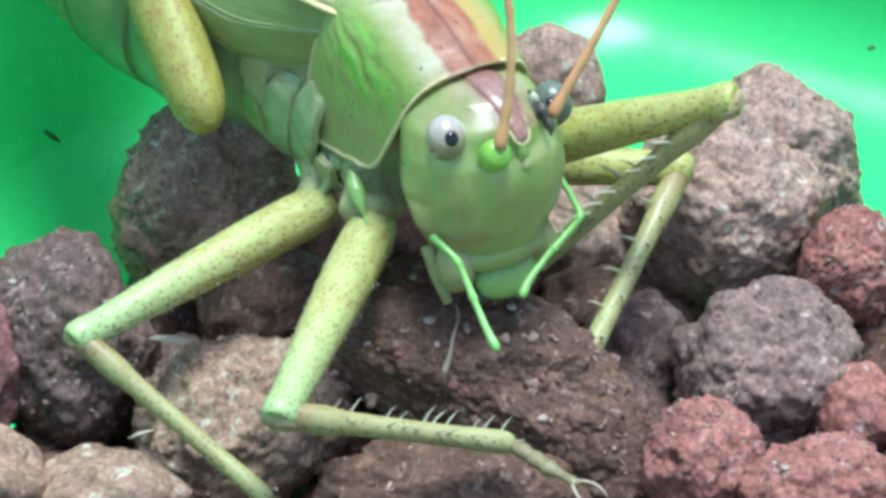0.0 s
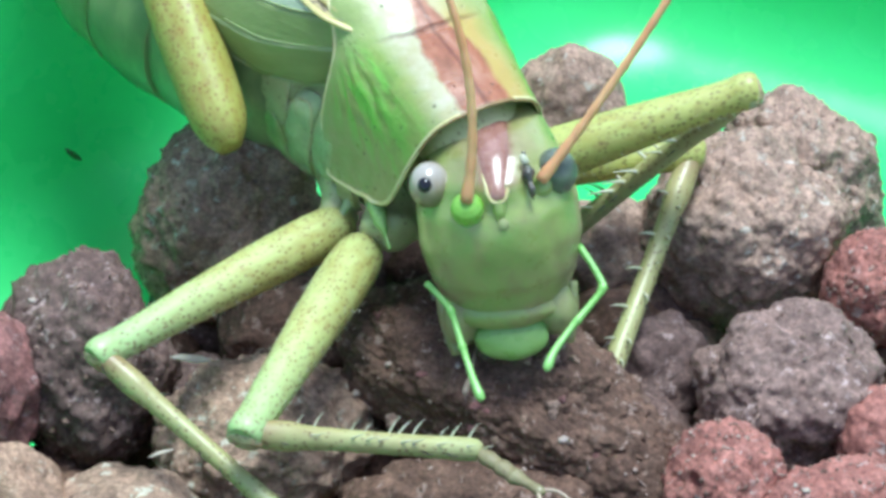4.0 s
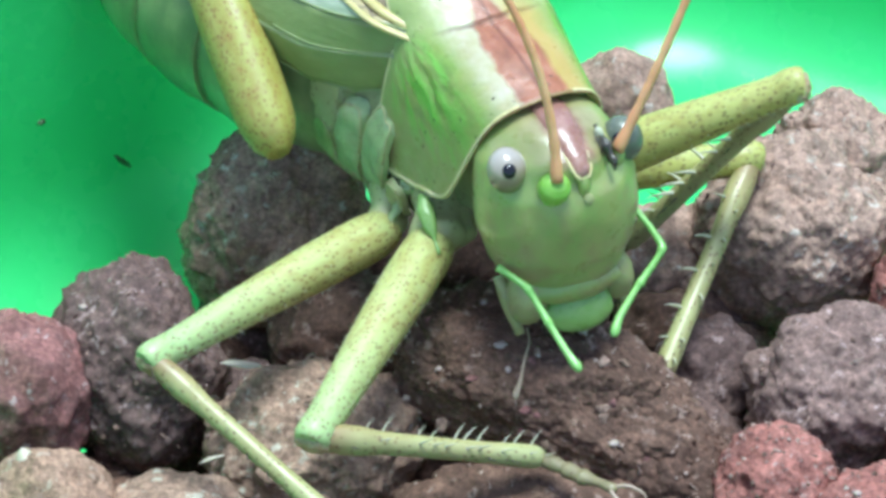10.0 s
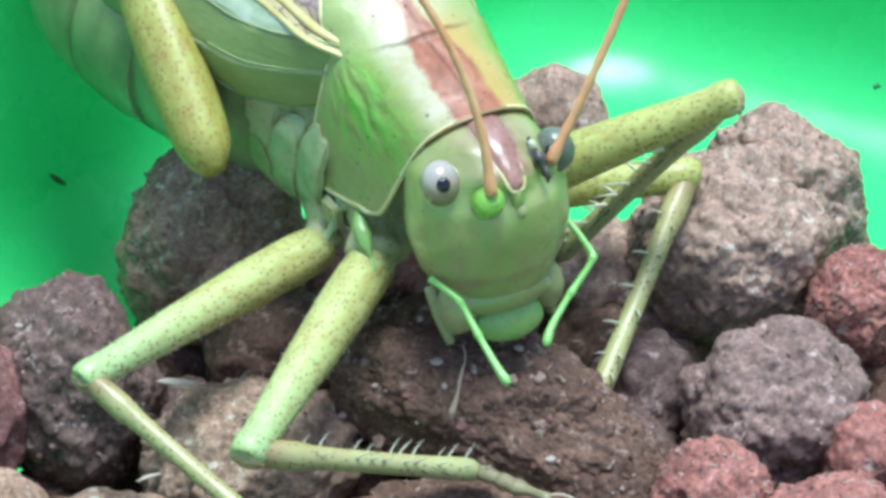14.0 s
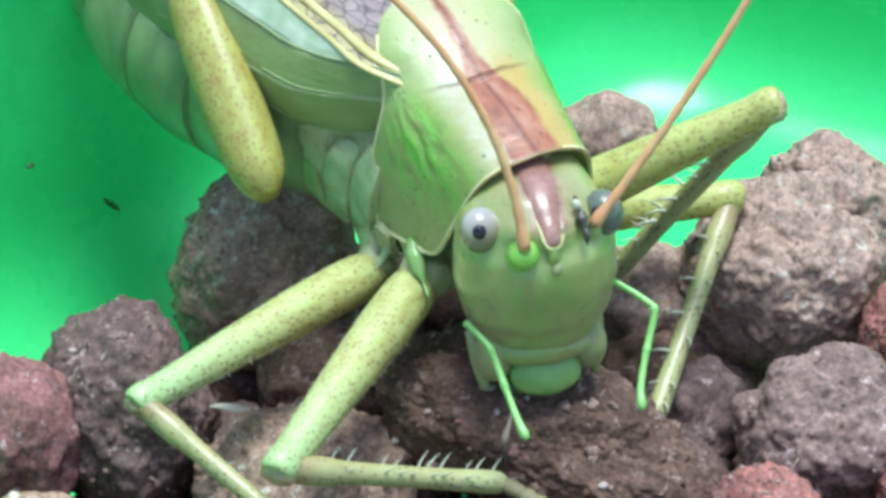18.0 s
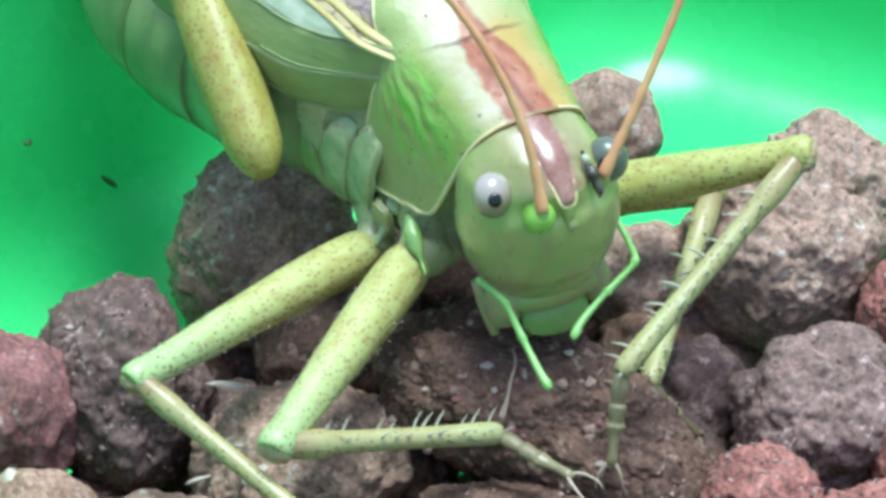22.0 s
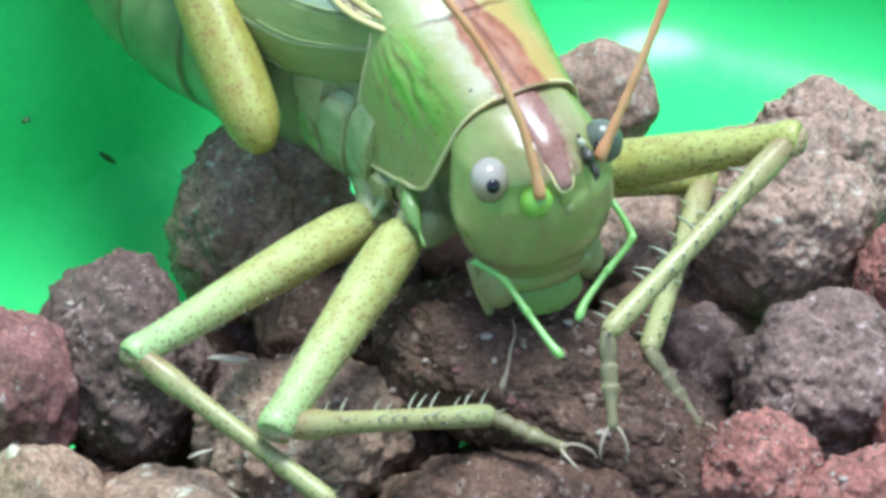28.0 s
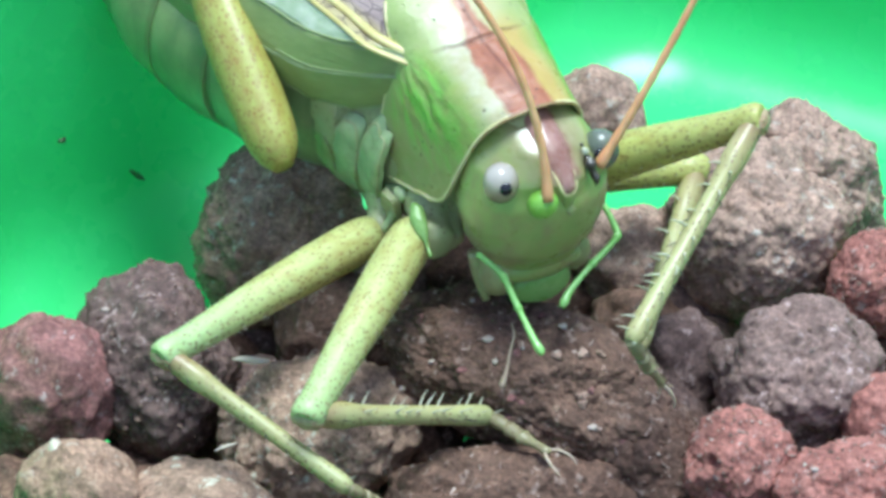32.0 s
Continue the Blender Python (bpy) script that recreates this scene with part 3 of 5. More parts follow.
def build_pot():
    """A green plastic tub with rounded corners, a hollow fillet at its foot and a rolled rim."""
    pot = base_of("plastic_pot", (*POT, -21))
    prof = [(-9.5, -8.5), (-8, -8.47), (-5.2, -8.1), (-3.0, -7.2), (-1.3, -5.6), (-0.3, -3.4), (0.4, 0), (1.2, 4), (2.1, 8), (2.9, 12)]
    prof = [(q[0], q[1]) for q in spline(prof, 4)]
    prof += [(d + 1.2, z) for d, z in reversed(prof) if d > -0.4] + [(0, -14), (-1, -21), (-9.5, -21)]
    bm, rows = bmesh.new(), []
    for d, z in prof:
        rows.append([bm.verts.new((x, y, z + 21)) for x, y in tub_outline(d)])
    n = len(rows[0])
    for a, b in zip(rows, rows[1:]):
        for j in range(n):
            bm.faces.new((a[j], a[(j + 1) % n], b[(j + 1) % n], b[j]))
    for r in (rows[0], rows[-1]):
        c = bm.verts.new((0, 0, r[0].co.z))
        for j in range(n):
            bm.faces.new((r[j], r[(j + 1) % n], c))
    part("bowl", bm, PLASTIC, pot)
    bm = bmesh.new()
    ring = tub_outline(3.5)
    tube(bm, [(x, y, 33.2, 1.25, 1.0) for x, y in [*ring, ring[0]]], 12, 2)
    part("rim", bm, PLASTIC, pot, "rolled green plastic rim")
    tagged(pot, "bright green glossy plastic tub holding kibble", "pot")


def kibble_mesh(size, seed, sub, dents=()):
    """One kibble: an uneven lump with pits, crumbs and soft dents. dents: direction, depth, width."""
    bm = bmesh.new()
    bmesh.ops.create_icosphere(bm, subdivisions=sub, radius=1)
    off = Vector((seed * 7.3, seed * 3.1, seed * 5.7))
    sx, sy, sz = size
    mean = (sx * sy * sz) ** (1 / 3)
    for v in bm.verts:
        d = v.co.normalized()
        p = Vector((d.x * sx, d.y * sy, d.z * sz))
        k = 1 + 0.15 * noise.noise(d * 1.5 + off) + 0.09 * noise.noise(d * 3.2 + off)
        for (dx, dy, dz), depth, width in dents:
            c = d.dot(Vector((dx, dy, dz)).normalized())
            k -= depth * math.exp(-((1 - c) / width) ** 2)
        q = p * 1.0 + off
        crumb = noise.noise(q * 0.8) * 0.14 + noise.noise(q * 1.6) * 0.11 + noise.noise(q * 3.2) * 0.11 + noise.noise(q * 6.5) * 0.09
        pit = noise.voronoi(q * 0.9)[0][0]
        crumb -= max(0, 0.24 - pit) * 0.5
        if sub > 5:
            crumb += 0.20 * (0.4 - noise.voronoi(q * 1.5)[0][0]) + 0.09 * (0.4 - noise.voronoi(q * 3.1)[0][0])
        v.co = p * k + d * crumb * min(mean / 3.0, 1.2)
    return bm


CRUMBS = []
EATEN = []  # the kibble under the mouth


def kibble(at, size, mat, seed, label, turn=(0, 0, 0), sub=5, dents=()):
    bm = kibble_mesh(size, seed, sub, dents)
    ob = part("kibble", bm, mat)
    m = pose(*[c * MM for c in at], *turn)
    ob.matrix_world = m
    if sub > 5:
        rnd = random.Random(seed)
        for v in rnd.sample(range(len(ob.data.vertices)), 420):
            n = m.to_3x3() @ ob.data.vertices[v].normal
            if n.z - 0.6 * n.y > 0.25:
                CRUMBS.append((m @ ob.data.vertices[v].co, n))
    return tagged(ob, label, "kibble", "kibbles in the pot")


BROWN_L = "brown crumbly kibble with pale grains, in the pot"
GREY_L = "grey-brown porous round kibble, in the pot"
TAN_L = "tan crumbly kibble with a rough fibrous surface"
RED_L = "brick-red rounded kibble with small pits"


def build_kibbles():
    # the ones in plain view
    kibble((-15.03, -6.98, -0.30), (3.6, 4.3, 4.7), KIB_GREY, 1, "dark purple-brown oval kibble beside the pot wall", (8, 4, 20), 6)
    kibble((-9.35, 2.43, -0.40), (4.1, 4.2, 5.1), KIB_TAN, 2, "large brown crumbly kibble against the pot wall", (0, 10, 0), 6)
    eaten = kibble((2.36, -9.76, 0.60), (7.4, 3.7, 3.7), KIB_BROWN, 3, "big brown crumbly kibble under the cricket's mouth", (0, 8, -25), 7, (((0.55, -0.5, 0.75), 0.16, 0.06), ((0.2, -0.9, -0.4), 0.12, 0.1)))
    EATEN.append(eaten)
    kibble((8.03, -12.86, -1.60), (3.4, 3.0, 3.0), KIB_SHADED, 4, BROWN_L, (0, 20, 10), 6)
    kibble((-7.35, -10.72, -1.20), (4.6, 3.6, 3.4), KIB_TAN, 5, BROWN_L, (10, -6, 15), 6)
    kibble((1.52, -15.06, -1.90), (6.2, 3.2, 2.9), KIB_BROWN, 6, BROWN_L, (0, 0, 5), 6)
    kibble((11.37, -15.21, 0.60), (2.5, 2.5, 2.6), KIB_RED, 7, "brick-red round kibble with a dark pit", (0, 0, 0), 6, (((-0.54, -0.58, 0.60), 0.22, 0.006),))
    kibble((15.98, -16.81, 0.40), (3.4, 2.6, 2.4), KIB_RED, 8, RED_L, (0, 5, 20), 6)
    kibble((17.94, -11.25, -0.40), (1.9, 1.9, 2.1), KIB_RED, 9, RED_L)
    kibble((18.45, -1.82, -0.50), (2.2, 2.4, 2.7), KIB_RED, 10, RED_L, (0, 0, 0), 6)
    kibble((14.52, -8.42, -0.60), (4.0, 3.7, 3.9), KIB_ROSE, 11, GREY_L, (0, 0, 30), 6)
    kibble((12.96, 2.05, -0.40), (4.4, 4.2, 4.4), KIB_PALE, 12, "pale grey-brown porous kibble", (0, -6, 0), 6)
    kibble((16.04, 6.09, -0.50), (3.2, 3.5, 4.4), KIB_PALE, 13, "tall tan-brown kibble near the pot wall", (6, -36, 0), 6)
    kibble((5.59, 10.56, -0.50), (2.45, 2.6, 3.3), KIB_PALE, 14, TAN_L, (0, 8, 0))
    kibble((9.04, -5.33, -2.40), (2.3, 2.6, 2.8), KIB_GREY, 15, GREY_L)
    kibble((7.18, 1.71, -1.40), (2.7, 2.6, 2.5), KIB_PALE, 16, BROWN_L)
    kibble((-17.73, -16.58, 0.80), (2.8, 2.2, 2.3), KIB_SAND, 17, "pale tan crumbly kibble")
    kibble((-12.56, -16.84, -0.20), (3.4, 2.4, 2.0), KIB_TAN, 18, TAN_L)
    kibble((-19.55, -9.20, 0.10), (3.2, 3.2, 3.7), KIB_DULL, 19, "dull red-brown kibble beside a dark one")
    kibble((-3.42, -8.99, -3.60), (2.6, 2.6, 2.4), KIB_BROWN, 21, BROWN_L)
    kibble((-10.95, -5.82, -3.90), (2.6, 2.4, 2.2), KIB_GREY, 22, GREY_L)
    kibble((9.82, 0.86, -3.60), (2.6, 2.4, 2.4), KIB_GREY, 23, GREY_L)
    kibble((8.25, -8.15, -3.40), (2.4, 2.2, 2.2), KIB_GREY, 24, GREY_L)
    kibble((7.35, -2.02, -2.90), (2.3, 2.1, 2.2), KIB_BROWN, 25, BROWN_L)
    kibble((-0.61, 5.32, -4.60), (2.5, 2.4, 2.3), KIB_SHADED, 26, BROWN_L, sub=4)
    kibble((4.25, 1.32, -4.00), (2.4, 2.2, 2.3), KIB_SHADED, 27, BROWN_L, sub=4)
    kibble((-5.42, 4.86, -5.20), (2.5, 2.4, 2.3), KIB_SHADED, 28, BROWN_L, sub=4)
    kibble((-6.43, -2.36, -2.60), (3.2, 3.0, 2.9), KIB_BROWN, 20, BROWN_L)
    for k, (x, y, z, r) in enumerate(((20.8, -7.2, -3.2, 2.7), (20.6, -3.2, -3.8, 2.4), (21.0, -13.6, -2.6, 2.6), (-21.0, -14.4, -2.4, 2.7), (-9.2, -15.8, -4.4, 2.6), (-15.4, -12.9, -4.3, 2.7), (-16.4, -11.0, -4.4, 2.5), (-3.4, -14.2, -4.6, 2.5), (-13.2, -2.4, -4.6, 2.6), (11.6, -11.4, -4.4, 2.5))):
        kibble((x, y, z), (r, r * 0.95, r * 0.9), (KIB_SHADED, KIB_BROWN)[k % 2], 110 + k, BROWN_L, sub=4)
    # round them, and the layer beneath
    rnd = random.Random(5)
    mats = (KIB_BROWN, KIB_GREY, KIB_TAN, KIB_RED)
    labels = (BROWN_L, GREY_L, TAN_L, RED_L)
    ring = [(25.5, -10.5, -1.6), (23.5, -16, 0), (18, -21.5, 0), (11.5, -24, 0), (4, -25, 0), (-3, -25.5, 0), (-10, -25, 0), (-17, -23, 0), (-24, -20, 0), (-27, -13, -1)]
    ring += [(30, -20, 2.5), (24, -25, 2), (16.5, -28.5, 2), (8.5, -30.5, 2), (1, -31.5, 2), (-7, -31.5, 2), (-15, -30, 2), (-22, -27.5, 2), (-30, -19, 1)]
    ring += [(26, -31, 3), (17, -36, 3), (7, -38, 3), (-3, -39, 3), (-13, -37, 3), (-22, -34, 3), (-28, -27, 2)]
    for k, (x, y, z) in enumerate(ring):
        if wall_gap(x, y) < 4.2:
            continue
        i = rnd.randrange(4)
        kibble((x, y, z), [rnd.uniform(2.8, 3.8) for _ in range(3)], mats[i], 30 + k, labels[i], sub=4)
    for k in range(80):
        a, r = k * 2.399963, 3.9 * math.sqrt(k + 0.5)
        x, y = -2 + r * math.cos(a), -10.0 + r * math.sin(a) * 0.92
        if wall_gap(x, y) < 7.5 or y > 12 or (x > 18 and y > 3) or (x < -9 and y > 4) or (x < -16 and y > -9):
            continue
        i = rnd.randrange(3)
        kibble((x, y, -5.6 + rnd.uniform(-0.3, 0.3)), [rnd.uniform(2.5, 3.1) for _ in range(3)], mats[i], 60 + k, labels[i], sub=3)


# ---- the bush-cricket ----
RIGHT_FRONT = [
    (0, (-1.88, -6.65, 6.08), (-5.54, -17.97, 5.75), (3.59, -16.23, 2.63), (6.20, -19.10, 2.97)),
    (1, (-2.99, -6.99, 5.67), (-4.92, -18.73, 5.47), (4.40, -16.43, 3.52), (6.19, -19.72, 4.62)),
    (2, (-2.75, -6.88, 5.80), (-6.55, -18.16, 5.89), (2.76, -16.47, 3.33), (5.37, -19.29, 3.99)),
    (5, (-3.43, -6.79, 5.91), (-7.85, -17.83, 5.77), (1.44, -15.91, 3.33), (3.98, -18.86, 3.66)),
    (6, (-2.53, -6.56, 6.18), (-6.99, -17.60, 6.13), (1.90, -14.88, 3.01), (4.79, -17.49, 3.16)),
    (9, (-2.41, -6.43, 6.34), (-7.07, -17.34, 5.32), (1.95, -15.10, 2.20), (4.94, -17.56, 2.59)),
    (13, (-2.10, -6.48, 6.28), (-6.89, -17.33, 5.39), (2.01, -14.92, 2.09), (5.00, -17.36, 2.66)),
    (18, (-2.58, -6.44, 6.33), (-7.92, -17.05, 5.66), (0.86, -14.25, 2.33), (3.53, -17.04, 2.90)),
    (19, (-2.29, -6.38, 6.39), (-7.15, -17.24, 6.70), (1.82, -14.64, 3.71), (4.22, -17.55, 4.70)),
    (21, (-2.71, -6.39, 6.38), (-7.97, -17.05, 5.64), (0.93, -13.62, 3.35), (3.82, -16.23, 3.26)),
    (23, (-2.71, -6.39, 6.39), (-7.96, -17.04, 5.67), (0.81, -13.56, 3.01), (3.82, -16.03, 2.88)),
    (28, (-3.01, -6.49, 6.26), (-8.02, -17.25, 5.47), (0.50, -13.45, 2.47), (3.52, -15.89, 2.74)),
    (32, (-2.85, -6.08, 6.75), (-7.47, -16.99, 5.59), (0.33, -12.66, 1.53), (3.03, -15.47, 1.68)),
]
RIGHT_MIDDLE = [
    (0, (-4.02, -4.59, 5.42), (-13.69, -13.12, 5.53), (-6.10, -17.83, 1.04), (-4.25, -16.51, -1.63)),
    (9, (-4.32, -4.59, 5.42), (-13.58, -13.55, 6.06), (-6.27, -19.75, 3.20), (-4.35, -18.46, 0.57)),
    (32, (-4.80, -4.56, 5.46), (-13.74, -13.81, 6.39), (-5.76, -18.62, 2.77), (-3.82, -17.32, 0.15)),
]
LEFT_FRONT = [
    (0, (2.22, -2.60, 6.24), (12.37, -6.22, 12.16), (4.70, -5.52, 2.83), (3.23, -3.30, -0.02)),
    (1, (0.84, -2.79, 6.00), (12.12, -4.18, 10.72), (4.72, -1.63, 1.49), (2.97, 0.41, -1.34)),
    (2, (1.20, -2.60, 6.23), (12.20, -3.99, 11.56), (5.21, -1.55, 1.99), (3.47, 0.39, -0.91)),
    (5, (1.10, -2.81, 5.99), (12.66, -0.91, 9.81), (5.05, 0.49, 0.51), (3.16, 2.35, -2.34)),
    (6, (1.29, -2.64, 6.18), (12.26, -0.85, 11.46), (6.61, 1.48, 1.01), (4.75, 3.25, -1.92)),
    (9, (1.32, -2.76, 6.04), (12.49, -2.04, 11.14), (5.97, -0.16, 1.12), (4.10, 1.73, -1.74)),
    (13, (1.41, -2.74, 6.07), (12.51, -2.51, 11.37), (5.67, -0.80, 1.53), (3.81, 1.09, -1.32)),
    (18, (1.27, -2.62, 6.22), (11.97, -2.25, 12.28), (5.64, -0.78, 2.07), (3.65, 1.17, -0.66)),
    (18.6, (1.54, -2.76, 6.05), (12.08, -3.63, 12.33), (6.27, -1.23, 1.99), (4.53, 0.02, -1.27)),
    (19, (1.87, -2.72, 6.10), (13.58, -2.60, 9.86), (6.08, -10.69, 4.90), (6.68, -12.25, 1.38)),
    (20, (1.90, -2.76, 6.05), (12.94, -4.71, 11.12), (4.98, -12.82, 6.96), (4.08, -14.70, 3.66)),
    (21, (1.93, -2.74, 6.07), (13.23, -4.56, 10.55), (5.66, -13.16, 6.67), (5.68, -14.46, 2.99)),
    (23, (2.00, -2.74, 6.07), (13.20, -4.91, 10.67), (5.69, -12.64, 5.17), (4.89, -14.55, 1.87)),
    (25, (1.57, -2.86, 5.92), (12.77, -4.97, 10.55), (5.26, -13.96, 7.53), (4.43, -16.19, 4.44)),
    (28, (2.01, -2.86, 5.93), (12.86, -6.10, 10.74), (5.08, -15.01, 8.16), (5.25, -17.72, 5.21)),
    (30, (1.81, -2.62, 6.21), (12.71, -5.73, 10.99), (4.98, -14.62, 8.22), (5.05, -17.32, 5.25)),
    (30.4, (1.15, -2.79, 6.01), (11.83, -5.42, 11.52), (4.36, -14.47, 8.56), (4.62, -14.89, 4.69)),
    (31, (2.02, -2.08, 6.85), (12.44, -4.48, 12.93), (4.78, -7.06, 3.92), (3.43, -4.83, 1.02)),
    (31.4, (2.68, -2.13, 6.80), (12.62, -5.77, 13.06), (6.58, -15.47, 9.07), (7.18, -13.76, 5.62)),
    (32, (2.11, -2.41, 6.46), (12.28, -5.70, 12.55), (6.50, -15.36, 8.12), (7.91, -14.38, 4.62)),
]
LEFT_MIDDLE = [
    (0, (-1.46, -1.45, 5.34), (11.00, -1.00, 4.34), (6.53, -10.96, 1.85), (9.05, -10.38, -1.07)),
    (1, (-1.89, -1.65, 5.37), (10.38, 0.27, 3.91), (6.61, -9.78, 0.71), (9.07, -9.17, -2.25)),
    (6, (-1.09, -1.56, 5.24), (10.98, 1.65, 4.59), (7.20, -8.03, 0.41), (9.39, -7.89, -2.82)),
    (9, (-1.05, -1.53, 5.26), (11.09, 1.35, 4.42), (7.06, -8.44, 0.74), (9.07, -8.02, -2.57)),
    (13, (-0.96, -1.55, 5.24), (11.18, 1.29, 4.33), (7.12, -8.54, 0.80), (9.12, -8.21, -2.54)),
    (18, (-1.17, -1.58, 5.32), (10.77, 1.90, 4.09), (7.22, -7.96, 0.15), (9.28, -7.63, -3.14)),
    (21, (-1.86, -1.82, 5.25), (10.15, 1.38, 3.89), (7.06, -9.22, 2.04), (9.25, -8.93, -1.17)),
    (23, (-1.89, -1.87, 5.27), (10.10, 1.39, 3.88), (7.01, -9.20, 1.97), (9.12, -8.96, -1.30)),
    (28, (-2.29, -1.83, 5.47), (9.82, 0.49, 3.39), (6.97, -10.34, 3.14), (9.32, -12.87, 0.59)),
    (32, (-1.79, -1.33, 5.78), (10.25, 1.52, 3.97), (7.10, -9.10, 2.31), (8.37, -7.78, -1.13)),
]
HEAD = [
    (0, (2.55, -8.07, 11.38), (71.05, 5.20, 33.13)),
    (1, (1.43, -8.86, 10.44), (65.41, 3.86, 17.06)),
    (2, (1.95, -8.47, 10.91), (62.89, -6.62, 19.17)),
    (5, (2.18, -9.23, 10.01), (70.11, -2.80, 0.01)),
    (6, (2.28, -8.63, 10.72), (76.77, -9.71, 9.18)),
    (7, (2.59, -8.46, 10.92), (70.80, -0.97, 19.32)),
    (8, (2.59, -8.18, 11.26), (72.35, -0.64, 25.51)),
    (9, (2.62, -8.22, 11.20), (73.00, -2.23, 22.74)),
    (10, (2.57, -8.28, 11.13), (69.68, 1.20, 25.01)),
    (11, (2.47, -8.19, 11.24), (70.67, 1.35, 24.85)),
    (12, (2.56, -8.22, 11.21), (71.09, 0.01, 25.23)),
    (13, (2.65, -8.24, 11.18), (71.51, -1.33, 25.62)),
    (14, (2.42, -8.14, 11.31), (71.96, 1.47, 26.46)),
    (17, (2.19, -8.39, 11.00), (72.87, -0.56, 19.36)),
    (18, (2.21, -8.83, 10.48), (72.65, 1.77, 14.47)),
    (19, (2.34, -7.98, 11.50), (75.24, -7.60, 20.18)),
    (20, (2.21, -8.31, 11.10), (76.37, 0.03, 17.06)),
    (21, (2.24, -8.21, 11.22), (84.96, -1.95, 18.60)),
    (22, (2.43, -8.10, 11.35), (81.41, -1.08, 25.34)),
    (23, (2.33, -8.10, 11.35), (78.06, -0.65, 27.71)),
    (24, (2.24, -7.90, 11.59), (81.27, 0.43, 28.31)),
    (25, (2.24, -8.02, 11.45), (79.74, -0.28, 27.77)),
    (28, (2.33, -8.40, 11.00), (83.77, -0.96, 26.83)),
    (29, (2.44, -7.42, 10.50), (92.09, 4.95, 24.38)),
    (30, (2.47, -7.14, 10.71), (101.46, 0.13, 23.15)),
    (31, (2.47, -6.99, 10.85), (91.67, 7.15, 31.23)),
    (32, (2.56, -7.12, 10.75), (87.90, 2.07, 29.88)),
]
RIGHT_FEELER = [
    (0, (-0.04, 0.36, 0.93)),
    (1, (-0.10, 0.35, 0.93)),
    (2, (-0.16, 0.35, 0.92)),
    (5, (-0.22, 0.34, 0.92)),
    (6, (-0.71, 0.13, 0.69)),
    (7, (-0.34, 0.32, 0.89)),
    (8, (-0.28, 0.32, 0.90)),
    (9, (-0.32, 0.32, 0.89)),
    (10, (-0.29, 0.32, 0.90)),
    (11, (-0.34, 0.30, 0.89)),
    (13, (-0.40, 0.29, 0.87)),
    (14, (-0.33, 0.31, 0.89)),
    (17, (-0.55, 0.23, 0.80)),
    (18, (-0.37, 0.29, 0.88)),
    (19, (-0.57, 0.22, 0.79)),
    (20, (-0.19, 0.33, 0.92)),
    (21, (-0.70, 0.16, 0.70)),
    (22, (-0.37, 0.30, 0.88)),
    (23, (-0.36, 0.31, 0.88)),
    (24, (-0.39, 0.28, 0.88)),
    (25, (-0.39, 0.29, 0.87)),
    (28, (-0.40, 0.29, 0.87)),
    (29, (-0.24, 0.33, 0.91)),
    (30, (-0.39, 0.29, 0.87)),
    (31, (-0.21, 0.33, 0.92)),
    (32, (-0.29, 0.32, 0.90)),
]
LEFT_FEELER = [
    (0, (0.45, 0.37, 0.81)),
    (1, (0.57, 0.32, 0.76)),
    (2, (0.33, 0.40, 0.85)),
    (5, (0.64, 0.29, 0.71)),
    (6, (0.44, 0.37, 0.82)),
    (7, (0.42, 0.38, 0.83)),
    (8, (0.37, 0.39, 0.84)),
    (9, (0.41, 0.38, 0.83)),
    (10, (0.39, 0.39, 0.84)),
    (11, (0.39, 0.39, 0.84)),
    (13, (0.41, 0.37, 0.83)),
    (14, (0.40, 0.38, 0.84)),
    (17, (0.48, 0.35, 0.80)),
    (18, (0.56, 0.32, 0.77)),
    (19, (0.19, 0.42, 0.89)),
    (20, (0.43, 0.37, 0.82)),
    (21, (0.39, 0.38, 0.84)),
    (22, (0.38, 0.39, 0.84)),
    (23, (0.37, 0.39, 0.84)),
    (24, (0.36, 0.39, 0.85)),
    (25, (0.35, 0.40, 0.85)),
    (28, (0.37, 0.39, 0.84)),
    (29, (0.56, 0.33, 0.76)),
    (30, (0.51, 0.35, 0.79)),
    (31, (0.55, 0.33, 0.77)),
    (32, (0.49, 0.35, 0.80)),
]
RIGHT_PALP = [
    (0, (0.47, -0.78, -0.41)),
    (1, (0.42, -0.80, -0.44)),
    (2, (0.60, -0.72, -0.34)),
    (5, (0.33, -0.82, -0.46)),
    (6, (0.58, -0.73, -0.37)),
    (7, (0.61, -0.72, -0.34)),
    (8, (0.66, -0.68, -0.30)),
    (9, (0.54, -0.75, -0.38)),
    (10, (0.59, -0.72, -0.36)),
    (11, (0.57, -0.73, -0.37)),
    (13, (0.57, -0.73, -0.37)),
    (14, (0.56, -0.74, -0.37)),
    (17, (0.42, -0.79, -0.45)),
    (18, (0.44, -0.78, -0.44)),
    (19, (0.66, -0.69, -0.31)),
    (20, (0.37, -0.81, -0.46)),
    (21, (0.42, -0.80, -0.44)),
    (22, (0.52, -0.75, -0.40)),
    (23, (0.57, -0.74, -0.36)),
    (24, (0.54, -0.74, -0.40)),
    (25, (0.62, -0.70, -0.34)),
    (28, (0.63, -0.70, -0.33)),
    (29, (0.47, -0.77, -0.42)),
    (30, (0.61, -0.71, -0.35)),
    (31, (0.54, -0.75, -0.39)),
    (32, (0.50, -0.76, -0.41)),
]
